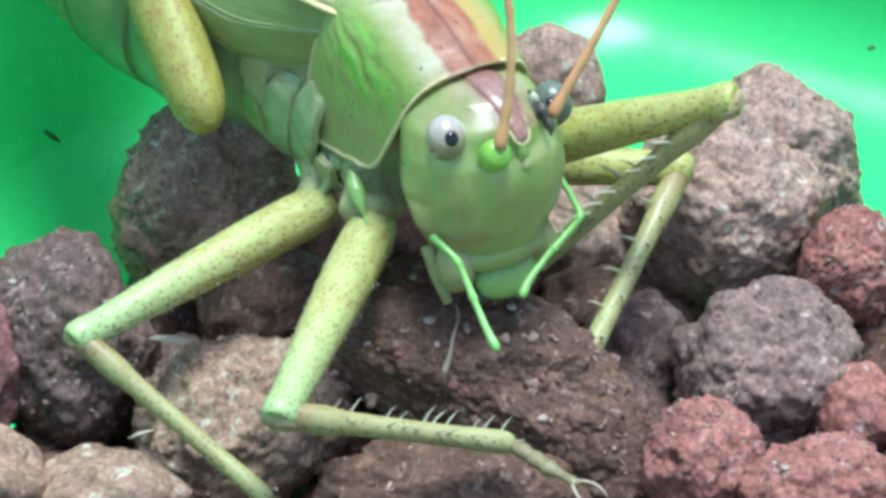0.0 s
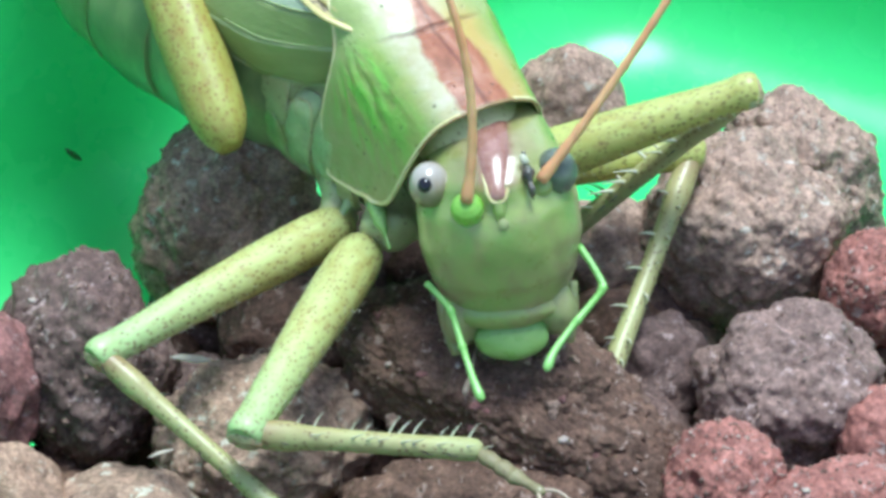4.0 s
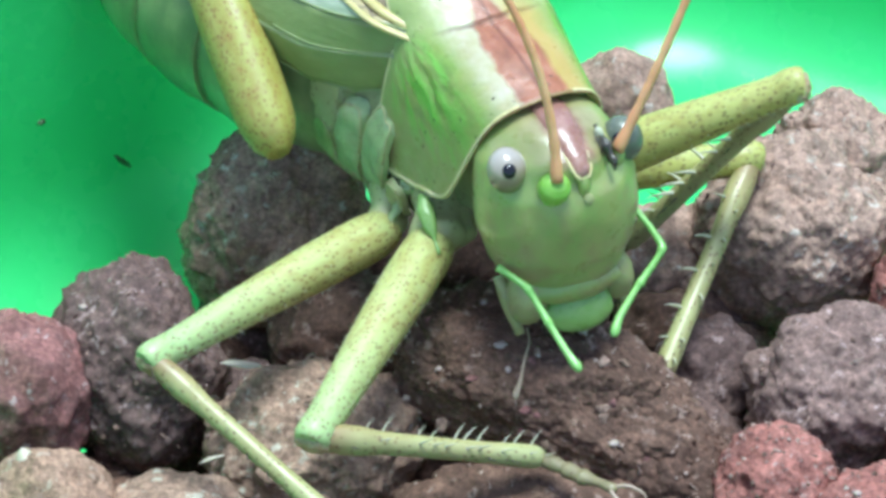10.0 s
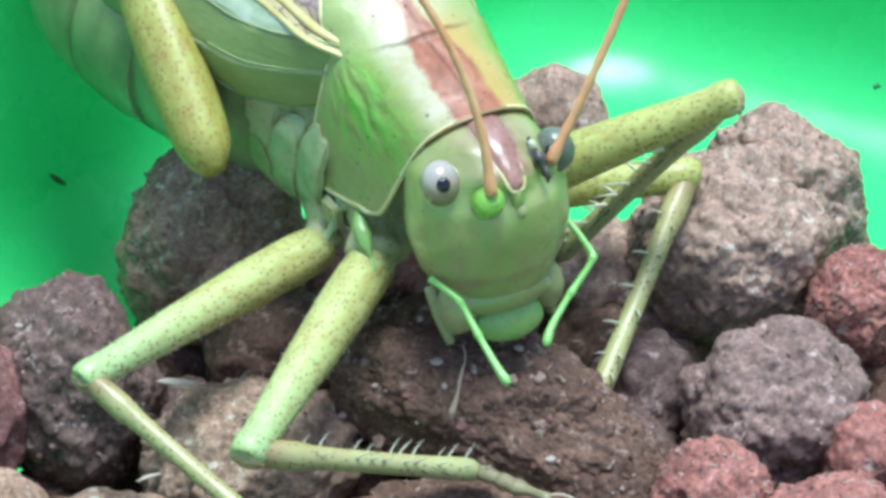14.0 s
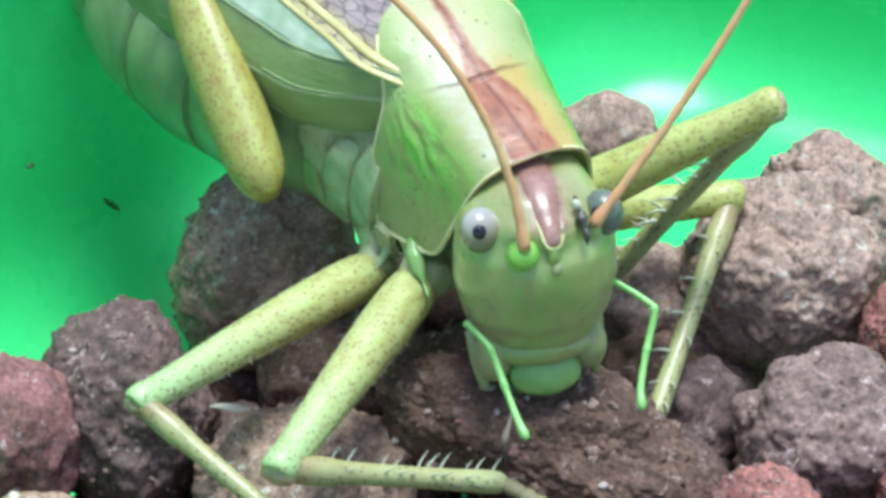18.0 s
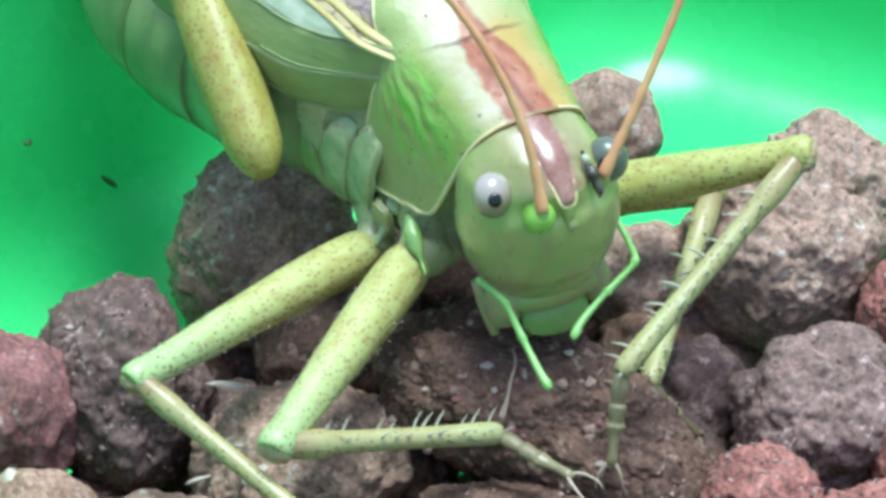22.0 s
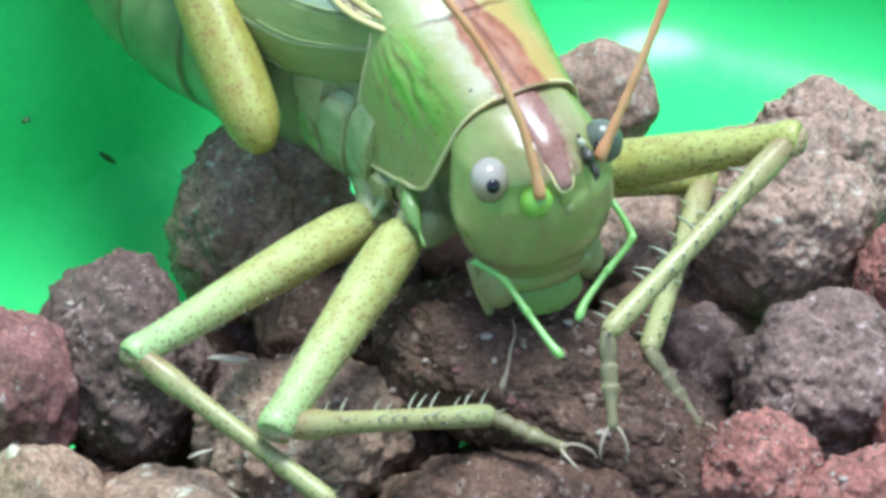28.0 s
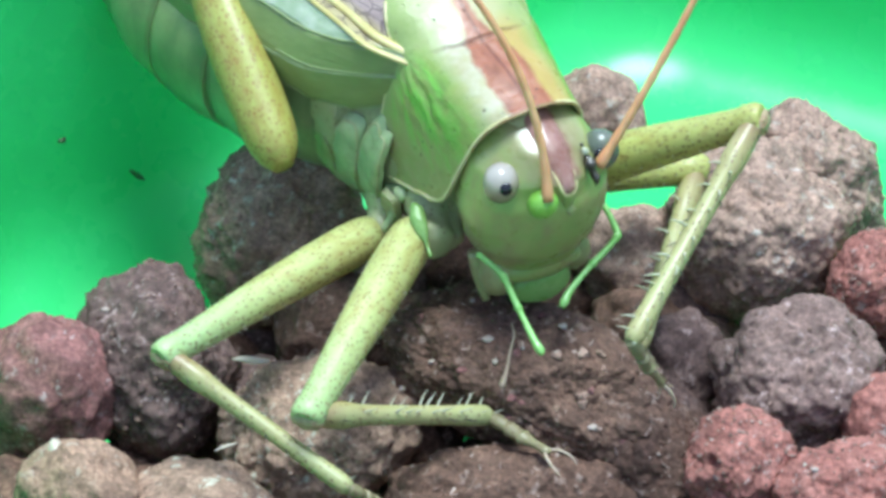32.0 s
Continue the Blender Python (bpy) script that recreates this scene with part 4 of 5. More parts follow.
LEFT_PALP = [
    (0, (-0.27, -0.84, -0.48)),
    (1, (-0.20, -0.84, -0.49)),
    (2, (-0.17, -0.85, -0.50)),
    (5, (-0.26, -0.84, -0.48)),
    (6, (-0.24, -0.84, -0.49)),
    (7, (-0.05, -0.86, -0.51)),
    (8, (-0.18, -0.85, -0.50)),
    (9, (-0.15, -0.85, -0.50)),
    (10, (-0.16, -0.85, -0.50)),
    (11, (-0.20, -0.84, -0.50)),
    (13, (-0.19, -0.84, -0.50)),
    (14, (-0.15, -0.85, -0.51)),
    (17, (-0.02, -0.85, -0.52)),
    (18, (0.20, -0.84, -0.51)),
    (19, (-0.02, -0.86, -0.52)),
    (20, (-0.16, -0.85, -0.51)),
    (21, (-0.18, -0.85, -0.50)),
    (22, (-0.31, -0.82, -0.47)),
    (23, (-0.36, -0.81, -0.46)),
    (24, (-0.29, -0.83, -0.48)),
    (25, (-0.31, -0.83, -0.47)),
    (28, (-0.24, -0.84, -0.49)),
    (29, (-0.28, -0.83, -0.48)),
    (30, (-0.24, -0.84, -0.49)),
    (31, (-0.08, -0.86, -0.51)),
    (32, (-0.31, -0.83, -0.47)),
]
BODY = [
    (0, (0.06, 0.19, 0.23)),
    (1, (-0.54, -0.11, -0.13)),
    (2, (-0.54, -0.05, -0.06)),
    (5, (0.02, -0.34, -0.40)),
    (6, (0.28, -0.11, -0.13)),
    (7, (0.13, -0.04, -0.05)),
    (8, (0.18, 0.04, 0.05)),
    (9, (0.00, 0.00, 0.00)),
    (10, (0.12, 0.05, 0.06)),
    (11, (0.05, 0.05, 0.06)),
    (13, (0.09, 0.06, 0.07)),
    (14, (0.08, 0.05, 0.06)),
    (17, (0.20, -0.08, -0.09)),
    (18, (0.20, -0.32, -0.38)),
    (19, (-0.10, 0.15, 0.18)),
    (20, (0.01, 0.08, 0.09)),
    (21, (0.06, 0.07, 0.08)),
    (22, (0.11, 0.15, 0.18)),
    (23, (-0.03, 0.21, 0.25)),
    (24, (0.01, 0.15, 0.18)),
    (25, (-0.04, 0.12, 0.15)),
    (28, (-0.10, 0.06, 0.07)),
    (29, (0.19, 0.03, 0.04)),
    (30, (0.15, 0.11, 0.13)),
    (31, (0.55, 0.45, 0.54)),
    (32, (0.39, 0.16, 0.19)),
]

ORIGIN = Vector((-3.0, -5.0, 0.0))
BODY_AT = Vector((2.94, -6.91, 14.32))


def body_axes(turn=40, dip=5):
    f = Vector((math.sin(radians(turn)) * math.cos(radians(dip)), -math.cos(radians(turn)) * math.cos(radians(dip)), -math.sin(radians(dip))))
    left = Vector((0, 0, 1)).cross(f).normalized()
    return Matrix((f, left, f.cross(left))).transposed().to_4x4()


BODY_TURN = body_axes()


SHIELD_AT = Vector((1.98, -7.36, 14.36))
SHIELD_TURN = body_axes(27, 10)


def body_pose(shift=(0, 0, 0)):
    m = SHIELD_TURN.copy()
    m.translation = (SHIELD_AT - ORIGIN + Vector(shift)) * MM
    return m


def along(s, ks, vs):
    return float(np.interp(s, ks, vs))


def shield_point(u, a):
    """u from the front edge (0) to the rear edge (1); a from -1 (right lower edge) over the back (0) to 1."""
    s = abs(a)
    ks = (0, 0.15, 0.3, 0.4, 0.5, 0.6, 0.7, 0.8, 0.9, 1.0)
    front = along(s, ks, (0.1, 0.08, 0, -0.1, -0.25, -0.42, -0.6, -0.8, -1.15, -1.9))
    rear = along(s, ks, (-10.2, -9.9, -9.1, -8.0, -6.75, -6.2, -6.1, -5.95, -5.6, -4.7))
    x = front + (rear - front) * u
    y = along(s, ks, (0, 1.15, 2.05, 2.55, 2.9, 3.15, 3.35, 3.5, 3.55, 3.5)) * along(-x, (0, 3, 5, 7, 9, 10.2), (0.94, 1.03, 1.14, 1.22, 1.22, 1.15))
    z = along(s, ks, (0, -0.12, -0.5, -1.0, -1.9, -2.95, -4.05, -5.15, -6.15, -6.75)) * along(-x, (0, 5, 7.5, 10.2), (1, 1, 0.62, 0.55))
    hang = max(0.0, s - 0.6) / 0.4
    z += hang**1.5 * (0.45 * max(0.0, min(1.0, (x + 2.9) / 1.0)) - 0.65 * max(0.0, min(1.0, (-x - 2.6) / 2.0)))
    z += 0.28 * math.exp(-((x + 8.2) / 1.8) ** 2) - 0.22 * math.exp(-((x + 4.6) / 1.5) ** 2) * max(0, 1 - s * 1.6) + 0.12 * math.exp(-((x + 2) / 1.5) ** 2)
    return Vector((x, math.copysign(y, a), z))


def build_pronotum(cricket):
    bm, rows = bmesh.new(), []
    for u in spline([(v,) for v in np.linspace(0, 1, 24)], 4):
        u = float(u[0])
        rows.append([])
        for a in np.linspace(-1, 1, 97):
            p = Vector()
            for da in (-0.045, -0.02, 0, 0.02, 0.045):
                p += shield_point(u, max(-1, min(1, a + da))) / 5
            x = p.x
            fold = math.exp(-((abs(a) - 0.5) / 0.17) ** 2) * math.exp(-((x + 3.9) / 2.0) ** 2)
            fan = math.atan2(p.z + 1.0, x + 7.6)
            p.y += math.copysign(0.12 * fold * math.sin(fan * 15 + 2.5 * noise.noise(Vector((x, a * 3, 1)))), a)
            p.z += 0.05 * noise.noise(Vector((x * 0.8, a * 5, 3))) + 0.07 * fold * math.sin(fan * 15)
            # waist fold behind the shoulder, and the upturned edges
            p.y -= math.copysign(0.25 * math.exp(-((x + 6.6) / 0.7) ** 2) * min(1, abs(a) * 2), a)
            edge = max(0.0, abs(a) - 0.9) / 0.1
            p.y += math.copysign(0.16 * edge**2, a)
            p.z += 0.10 * max(0.0, 1 - u / 0.10) * max(0, 1 - abs(a))
            p.z -= 0.13 * math.exp(-((x + 4.6 + 0.08 * p.y**2) / 0.16) ** 2) * max(0, 1 - abs(p.y) / 2.6)
            rows[-1].append(bm.verts.new(p))
    grid_faces(bm, rows)
    edge = [v.co.copy() for v in rows[0]]
    low_r = [r[0].co.copy() for r in rows]
    low_l = [r[-1].co.copy() for r in rows]
    back = [v.co.copy() for v in rows[-1]]
    ob = part("pronotum", bm, SHIELD_SKIN, cricket, "saddle-shaped green shield with a red-brown band")
    mod = ob.modifiers.new("thickness", "SOLIDIFY")
    mod.thickness, mod.offset = 0.14 * MM, 0
    for line in ([*edge[40:0:-3], *low_r[::4], *back[1:34:3]], [*edge[56:96:3], *low_l[::4], *back[95:63:-3]]):
        bm = bmesh.new()
        tube(bm, [(*p, 0.11, 0.11) for p in line], 8, 2)
        part("rim", bm, RIM_SKIN, ob, "pale yellow rim")
    bm = bmesh.new()
    tube(bm, [(*(p + Vector((0.05, 0, 0.02))), 0.08, 0.07) for p in edge[24:73:3]], 8, 2)
    part("collar", bm, COLLAR_SKIN, ob, "thin brownish front collar")
    bm = bmesh.new()
    tube(bm, [(-5, 0, -3.0, 2.2, 2.2), (-2.4, 0, -2.6, 2.3, 2.3), (-0.9, 0, -2.5, 2.2, 2.1), (-0.1, 0, -2.8, 1.9, 1.9), (0.2, 0, -3.1, 1.0, 1.2)], 20, 5)
    part("neck", bm, JOINT_SKIN, ob, "yellowish neck membrane")
    return ob


PLATES = (
    (-7.0, -6.4, 0.75, 2.6, 4, 0.30, BLUE_SKIN), (-8.6, -6.8, 0.9, 2.3, 2, 0.42, BLUE_SKIN), (-10.7, -8.1, 1.35, 1.5, -6, 0.45, BODY_SKIN), (-10.4, -5.6, 1.1, 1.5, -4, 0.30, JOINT_SKIN),
    (-12.9, -7.0, 0.95, 2.6, -10, 0.35, BLUE_SKIN), (-11.2, -10.0, 2.6, 0.7, 5, 0.35, BODY_SKIN), (-14.8, -6.8, 1.0, 2.6, -10, 0.3, BELLY_SKIN), (-7.4, -9.2, 0.6, 0.7, 8, 0.35, BLUE_SKIN), (-5.6, -8.0, 0.55, 1.1, 0, 0.3, JOINT_SKIN),
)


def build_trunk(cricket):
    """Thorax plates, abdomen and wings, which hardly move."""
    bm = bmesh.new()
    tube(bm, [(-0.5, 0, -4.4, 1.5, 2.2), (-3, 0, -5.4, 2.3, 3.3), (-6, 0, -6.3, 3.3, 4.4), (-9.5, 0, -6.5, 3.9, 4.6), (-13, 0, -6.4, 4.0, 4.4)], 40, 8, rough=0.25)
    bm.transform(BODY_TURN)
    thorax = part("thorax", bm, BELLY_SKIN, cricket, "pale green thorax", at=BODY_AT - ORIGIN)
    # overlapping side plates
    for x, z, half, tall, turn, lift, mat in PLATES:
        bm = bmesh.new()
        rows = []
        c, w = math.cos(radians(turn)), math.sin(radians(turn))
        for r in np.linspace(0.02, 1.0, 9):
            rows.append([])
            for ang in np.linspace(0, 2 * math.pi, 33)[:-1]:
                ex, ez = math.cos(ang), math.sin(ang)
                k = r * (1 + 0.16 * noise.noise(Vector((ex * 1.5, ez * 1.5, x)))) / (abs(ex) ** 4 + abs(ez) ** 4) ** 0.25
                ex, ez = ex * k * half, ez * k * tall
                px, pz = x + ex * c + ez * w, z - ex * w + ez * c
                py = -3.95 * math.sqrt(max(0.05, 1 - ((pz + 6.5) / 4.9) ** 2)) - 0.45 * lift * (1 - r**9) + 0.2 * r**10 - 0.16 * noise.noise(Vector((px * 1.3, pz * 1.3, x)))
                rows[-1].append(bm.verts.new((px, py, pz)))
        for p, q in zip(rows, rows[1:]):
            for j in range(32):
                bm.faces.new((p[j], p[(j + 1) % 32], q[(j + 1) % 32], q[j]))
        bm.faces.new(rows[0])
        edge = [v.co.copy() for v in rows[-2]]
        bm.transform(BODY_TURN)
        part("pleurite", bm, mat, thorax)
        bm = bmesh.new()
        tube(bm, [(*(p - Vector((0, 0.02, 0))), 0.05, 0.05) for p in [*edge[::2], edge[0]]], 6, 2)
        bm.transform(BODY_TURN)
        part("plate_edge", bm, JOINT_SKIN, thorax, "pale edge of a side plate")
    # hip joints
    for a, b, r0, r1, mat in (((-4.18, -2.93, 6.78), (-4.43, -4.67, 5.17), 0.9, 0.88, JOINT_SKIN), ((-3.78, -4.38, 6.76), (-4.23, -5.09, 6.07), 0.28, 0.2, BLUE_SKIN), ((-2.19, -4.09, 7.57), (-2.18, -6.81, 6.20), 1.2, 1.15, JOINT_SKIN),
                              ((-2.86, -6.19, 8.18), (-2.20, -8.00, 7.11), 0.36, 0.1, LIP_SKIN), ((-1.26, -4.54, 7.34), (-1.44, -6.31, 6.17), 0.75, 0.75, JOINT_SKIN), ((-4.02, -3.55, 7.28), (-3.35, -4.75, 7.72), 0.4, 0.4, BLUE_SKIN)):
        bm = bmesh.new()
        a, b = Vector(a), Vector(b)
        m, d = (a + b) / 2 - a, b - a
        tube(bm, [(*(d * -0.12), r0 * 0.25, r0 * 0.25), (0, 0, 0, r0 * 0.75, r0 * 0.75), (*(d * 0.18), r0, r0), (*(d * 0.5), r0 * 0.84, r0 * 0.84), (*(d * 0.8), r1 * 1.05, r1 * 1.05), (*(d * 0.98), r1 * 0.75, r1 * 0.75), (*(d * 1.1), r1 * 0.2, r1 * 0.2)], 20, 6, up=(0, 1, 0), rough=0.12)
        part("coxa", bm, mat, thorax, "pale folded hip joint", at=a - BODY_AT)
    # abdomen of overlapping rings
    way = spline([(-11, 0, -6.4, 4.0), (-16, -0.8, -7.4, 4.65), (-22, -1.0, -7.5, 4.9), (-26, -0.5, -6.9, 4.0), (-28.5, 0, -6.4, 2.5), (-30, 0, -6.2, 1.0)], 5)
    core = bmesh.new()
    tube(core, [(q[0], q[1], q[2], q[3] * 0.93, q[3] * 0.97) for q in way], 24, 1)
    core.transform(BODY_TURN)
    abdomen = part("abdomen", core, ABDOMEN_SKIN, cricket, "swollen green ringed abdomen", at=BODY_AT - ORIGIN)
    for k in range(0, len(way) - 4, 3):
        bm = bmesh.new()
        a = way[k : k + 4]
        rows = [(q[0], q[1], q[2], q[3] * g, q[3] * g * 1.04) for q, g in zip(a, (0.985, 1.02, 1.025, 1.0))]
        tube(bm, rows, 26, 3, rough=0.06)
        bm.transform(BODY_TURN)
        part("abdominal_ring", bm, ABDOMEN_SKIN, abdomen)
        x, y, z, r = a[3]
        bm = bmesh.new()
        tube(bm, [(x + 0.15, y + r * 1.005 * math.cos(g), z + r * 1.045 * math.sin(g), 0.035, 0.035) for g in np.linspace(0.6 * math.pi, 1.5 * math.pi, 15)], 6, 2, up=(1, 0, 0))
        bm.transform(BODY_TURN)
        part("ring_edge", bm, SIDE_VEIN, abdomen, "pale edge of a ring")
    # wings lie roof-like on the back: a flat top with a dark net, a pale strip along the bend and a veined side
    def wing_line(x, side):
        b = -x
        bend = (along(b, (4.6, 6, 7.2, 8.4, 11, 15.5, 26), (1.4, 1.9, 2.4, 3.15, 4.0, 4.4, 4.4)), along(b, (4.6, 6, 8, 11, 15.5, 26), (-1.2, -0.5, -0.4, -1.2, -1.4, -2.3)))
        low = (along(b, (4.6, 6, 7.2, 8.6, 10.6, 13, 15, 19, 22, 26), (1.9, 2.3, 2.8, 3.6, 4.45, 4.8, 5.05, 5.2, 5.2, 4.4)), along(b, (6, 8.6, 10.6, 13, 15, 19, 22, 26), (-2.8, -4.2, -4.5, -4.6, -4.6, -5.0, -5.2, -5.0)))
        mid = ((bend[0] + low[0]) / 2 + 0.3, (bend[1] + low[1]) / 2)
        k = along(b, (4.6, 8), (0.4, 1))
        pts = [(0.1, 0.05 - 1 + k), (1.6 * k, k - 1), (2.6 * k, k - 1.3), (3.25 * k, k - 1.42), bend, mid, low]
        return [Vector((x, side * y, z)) for y, z in pts]

    xs = [float(q[0]) for q in spline([(v,) for v in np.linspace(-4.6, -26, 13)], 4)]
    for side in (-1, 1):
        def sheet(first, last, ripple):
            bm, rows = bmesh.new(), []
            for x in xs:
                line = spline([tuple(p) for p in wing_line(x, side)[first : last + 1]], 6)
                rows.append([])
                for j, q in enumerate(line):
                    k = j / (len(line) - 1)
                    q = Vector(q)
                    q.z += ripple * math.sin(k * 24 + 0.3 * x) * math.sin(math.pi * k) + 0.05 * noise.noise(Vector((x * 0.6, k * 5 + first, side)))
                    rows[-1].append(bm.verts.new(q))
            grid_faces(bm, rows)
            return bm

        wing = part("wing", sheet(4, 6, 0.05), WING_SKIN, cricket, "olive green veined folded wing")
        wing.matrix_basis = Matrix.Translation((BODY_AT - ORIGIN) * MM) @ BODY_TURN
        strip = part("wing_margin", sheet(3, 4, 0.03), MARGIN_SKIN, wing, "whitish green crinkled strip along the bend")
        back = part("wing_field", sheet(0, 3, 0.02), FIELD_SKIN, wing, "dark purplish netted field between the veins")
        for ob in (wing, strip, back):
            mod = ob.modifiers.new("thickness", "SOLIDIFY")
            mod.thickness, mod.offset = 0.1 * MM, 0
        for col, lift, r in ((2, 0.08, 0.20), (3, 0.06, 0.13)):
            bm = bmesh.new()
            tube(bm, [(*(wing_line(x, side)[col] + Vector((0, 0, lift))), r * (1.25 if j < 3 else 1), r * 0.8) for j, x in enumerate(xs[::4])], 10, 3)
            part("main_vein", bm, VEIN_SKIN, wing, "thick cream-yellow wing vein")
        for col, k in ((4, 0.04), (6, 0.02)):
            bm = bmesh.new()
            tube(bm, [(*(wing_line(x, side)[col] + Vector((0, side * 0.05, k))), 0.045, 0.045) for x in xs[::4]], 8, 3)
            part("wing_vein", bm, SIDE_VEIN, wing, "thin pale wing vein")
        # slanting veins that leave the hinge across the side field
        for k in range(5):
            f = 0.25 + 0.16 * k
            bm = bmesh.new()
            line = []
            for g in np.linspace(0, 1, 7):
                x = -6.2 - g * (6.5 + 1.6 * k)
                w = wing_line(x, side)
                a, b = w[4], w[6]
                h = 0.35 + (f - 0.1) * g**0.8 * (0.75 - 0.08 * k)
                q = a.lerp(b, h)
                line.append((q.x, q.y + side * (0.34 * math.sin(math.pi * h) + 0.03), q.z, 0.035, 0.035))
            tube(bm, line, 6, 2)
            part("side_vein", bm, SIDE_VEIN, wing)
    return thorax


def head_shape(y):
    ys = [-5.4, -5.0, -4.2, -3.0, -1.5, 0.0, 1.3, 2.3, 3.0, 3.5, 3.8]
    half = float(np.interp(y, ys, [1.0, 1.6, 2.3, 2.95, 3.3, 3.25, 2.95, 2.45, 2.1, 1.7, 1.2]))
    front = float(np.interp(y, ys, [0.0, 0.6, 1.3, 2.0, 2.55, 2.85, 2.75, 1.7, 0.25, -1.4, -2.8]))
    back = float(np.interp(y, ys, [-1.4, -2.0, -2.6, -3.0, -3.4, -3.6, -4.2, -4.8, -5.0, -4.8, -4.2]))
    return half, front, back


def build_head(cricket):
    bm, rows, n = bmesh.new(), [], 96
    for y in spline([(v,) for v in (-5.4, -5.0, -4.2, -3.0, -1.5, 0.0, 1.3, 2.3, 3.0, 3.5, 3.8)], 7):
        y = float(y[0])
        half, front, back = head_shape(y)
        mid = (front + back) / 2
        row = []
        for j in range(n):
            a = 2 * math.pi * j / n
            c, s = math.cos(a), math.sin(a)
            px = half * math.copysign(abs(c) ** 0.85, c)
            if s < 0 and y > -1:
                px *= 1 - 0.3 * abs(s) ** 1.5 * min(1, (y + 1) / 2)
            pz = mid + (front - mid) * math.copysign(abs(s) ** 0.9, s) if s > 0 else mid + (mid - back) * math.copysign(abs(s) ** 0.9, s)
            if s > 0:
                # pits of the feelers, the brow, seams of the cheeks
                for ux, uy, r, deep in ((-1.25, 0.6, 0.95, 0.28), (1.5, 1.0, 0.8, 0.25), (-0.45, 0.35, 0.4, 0.12), (0.5, 0.4, 0.4, 0.15), (-1.9, 2.3, 0.6, 0.12)):
                    pz -= deep * math.exp(-((px - ux) ** 2 + (y - uy) ** 2) / r**2)
                seam = abs(px) - 2.15 - 0.18 * math.sin(y * 1.3)
                pz -= 0.10 * math.exp(-((seam / 0.2) ** 2)) * max(0, min(1, (0.2 - y) / 0.8))
                pz += 0.10 * math.exp(-((y + 1.2) / 1.1) ** 2 - (px / 1.6) ** 2) - 0.10 * math.exp(-((y + 3.55 - 0.06 * px * px) / 0.22) ** 2)
                pz += 0.07 * noise.noise(Vector((px * 0.9, y * 0.9, 4)))
            row.append(bm.verts.new((px, y, pz)))
        rows.append(row)
    for a, b in zip(rows, rows[1:]):
        for j in range(n):
            bm.faces.new((a[j], a[(j + 1) % n], b[(j + 1) % n], b[j]))
    for r in (rows[0], rows[-1]):
        bm.faces.new(r)
    bmesh.ops.smooth_vert(bm, verts=bm.verts, factor=0.5, use_axis_x=True, use_axis_y=True, use_axis_z=True)
    head = part("head", bm, HEAD_SKIN, cricket, "smooth green head with a brown crown")
    for s in (-1, 1):
        bm = bmesh.new()
        blob(bm, (0, 0, 0), (0.8, 0.94, 0.88), (0, s * 35, 0), 4)
        at = (s * (2.60 if s < 0 else 2.45), 1.35, 1.33)
        eye = part("eye", bm, EYE_SKIN if s < 0 else DULL_EYE, head, "glossy pale grey compound eye" if s < 0 else "dull grey-green compound eye", at=at)
        bm = bmesh.new()
        blob(bm, (-0.20 if s < 0 else -0.42, 0.22, 0.74 if s < 0 else 0.66), (0.29, 0.31, 0.2), (-20, -15, 0), 3)
        part("pupil", bm, PUPIL_SKIN, eye, "small black pupil")
        bm = bmesh.new()
        k = 0.9 if s < 0 else 0.62
        tube(bm, [(0, -0.55 * k, -0.3 * k, 0.5 * k, 0.5 * k), (0, -0.1 * k, 0.15 * k, 0.74 * k, 0.72 * k), (0, 0.25 * k, 0.55 * k, 0.68 * k, 0.62 * k), (0, 0.4 * k, 0.78 * k, 0.4 * k, 0.38 * k)], 18, 5, up=(0, 1, 0))
        part("antenna_socket", bm, SOCKET_SKIN if s < 0 else HEAD_SKIN, head, "bright green bulb at the feeler's base" if s < 0 else "green bulb at the feeler's base", at=(-1.25, 0.55, 2.4) if s < 0 else (1.75, 0.95, 1.75))
    # crumpled dark strip between crown and eye
    bm = bmesh.new()
    tube(bm, [(1.15, 2.35, 1.75, 0.1, 0.1), (1.22, 2.0, 2.1, 0.2, 0.2), (1.24, 1.6, 2.42, 0.24, 0.22), (1.3, 1.25, 2.6, 0.2, 0.22), (1.34, 0.9, 2.72, 0.17, 0.2), (1.36, 0.65, 2.72, 0.08, 0.1)], 14, 8, rough=0.3)
    part("socket_scar", bm, DARK_SKIN, head, "dark glossy wrinkled scar beside the feeler")
    bm = bmesh.new()
    for at, r in (((1.2, 2.15, 2.12), 0.17), ((1.3, 1.8, 2.42), 0.1)):
        blob(bm, at, (r, r * 1.5, r * 0.8), (0, 0, 30), 2, 0.3, 2)
    part("scar_bead", bm, SPINE_SKIN, head, "pale shiny beads along the scar")
    bm = bmesh.new()
    tube(bm, [(0, 3.6, -2.0, 0.7, 0.25), (0, 3.0, -0.02, 0.72, 0.26), (0, 2.3, 1.42, 0.64, 0.26), (0, 1.7, 2.14, 0.50, 0.22), (0, 1.3, 2.54, 0.40, 0.2), (0, 1.0, 2.74, 0.34, 0.18), (0, 0.78, 2.78, 0.22, 0.1)], 18, 5, up=(0, 0, 1))
    part("vertex_peak", bm, head_peak, head, "pinkish brown peak between the feelers")
    bm = bmesh.new()
    tube(bm, [(0.02, 1.05, 2.5, 0.34, 0.3), (0.02, 0.7, 2.62, 0.33, 0.3), (0, 0.3, 2.72, 0.26, 0.2), (0, -0.1, 2.68, 0.2, 0.1)], 12, 5)
    part("brow_ridge", bm, HEAD_SKIN, head)
    bm = bmesh.new()
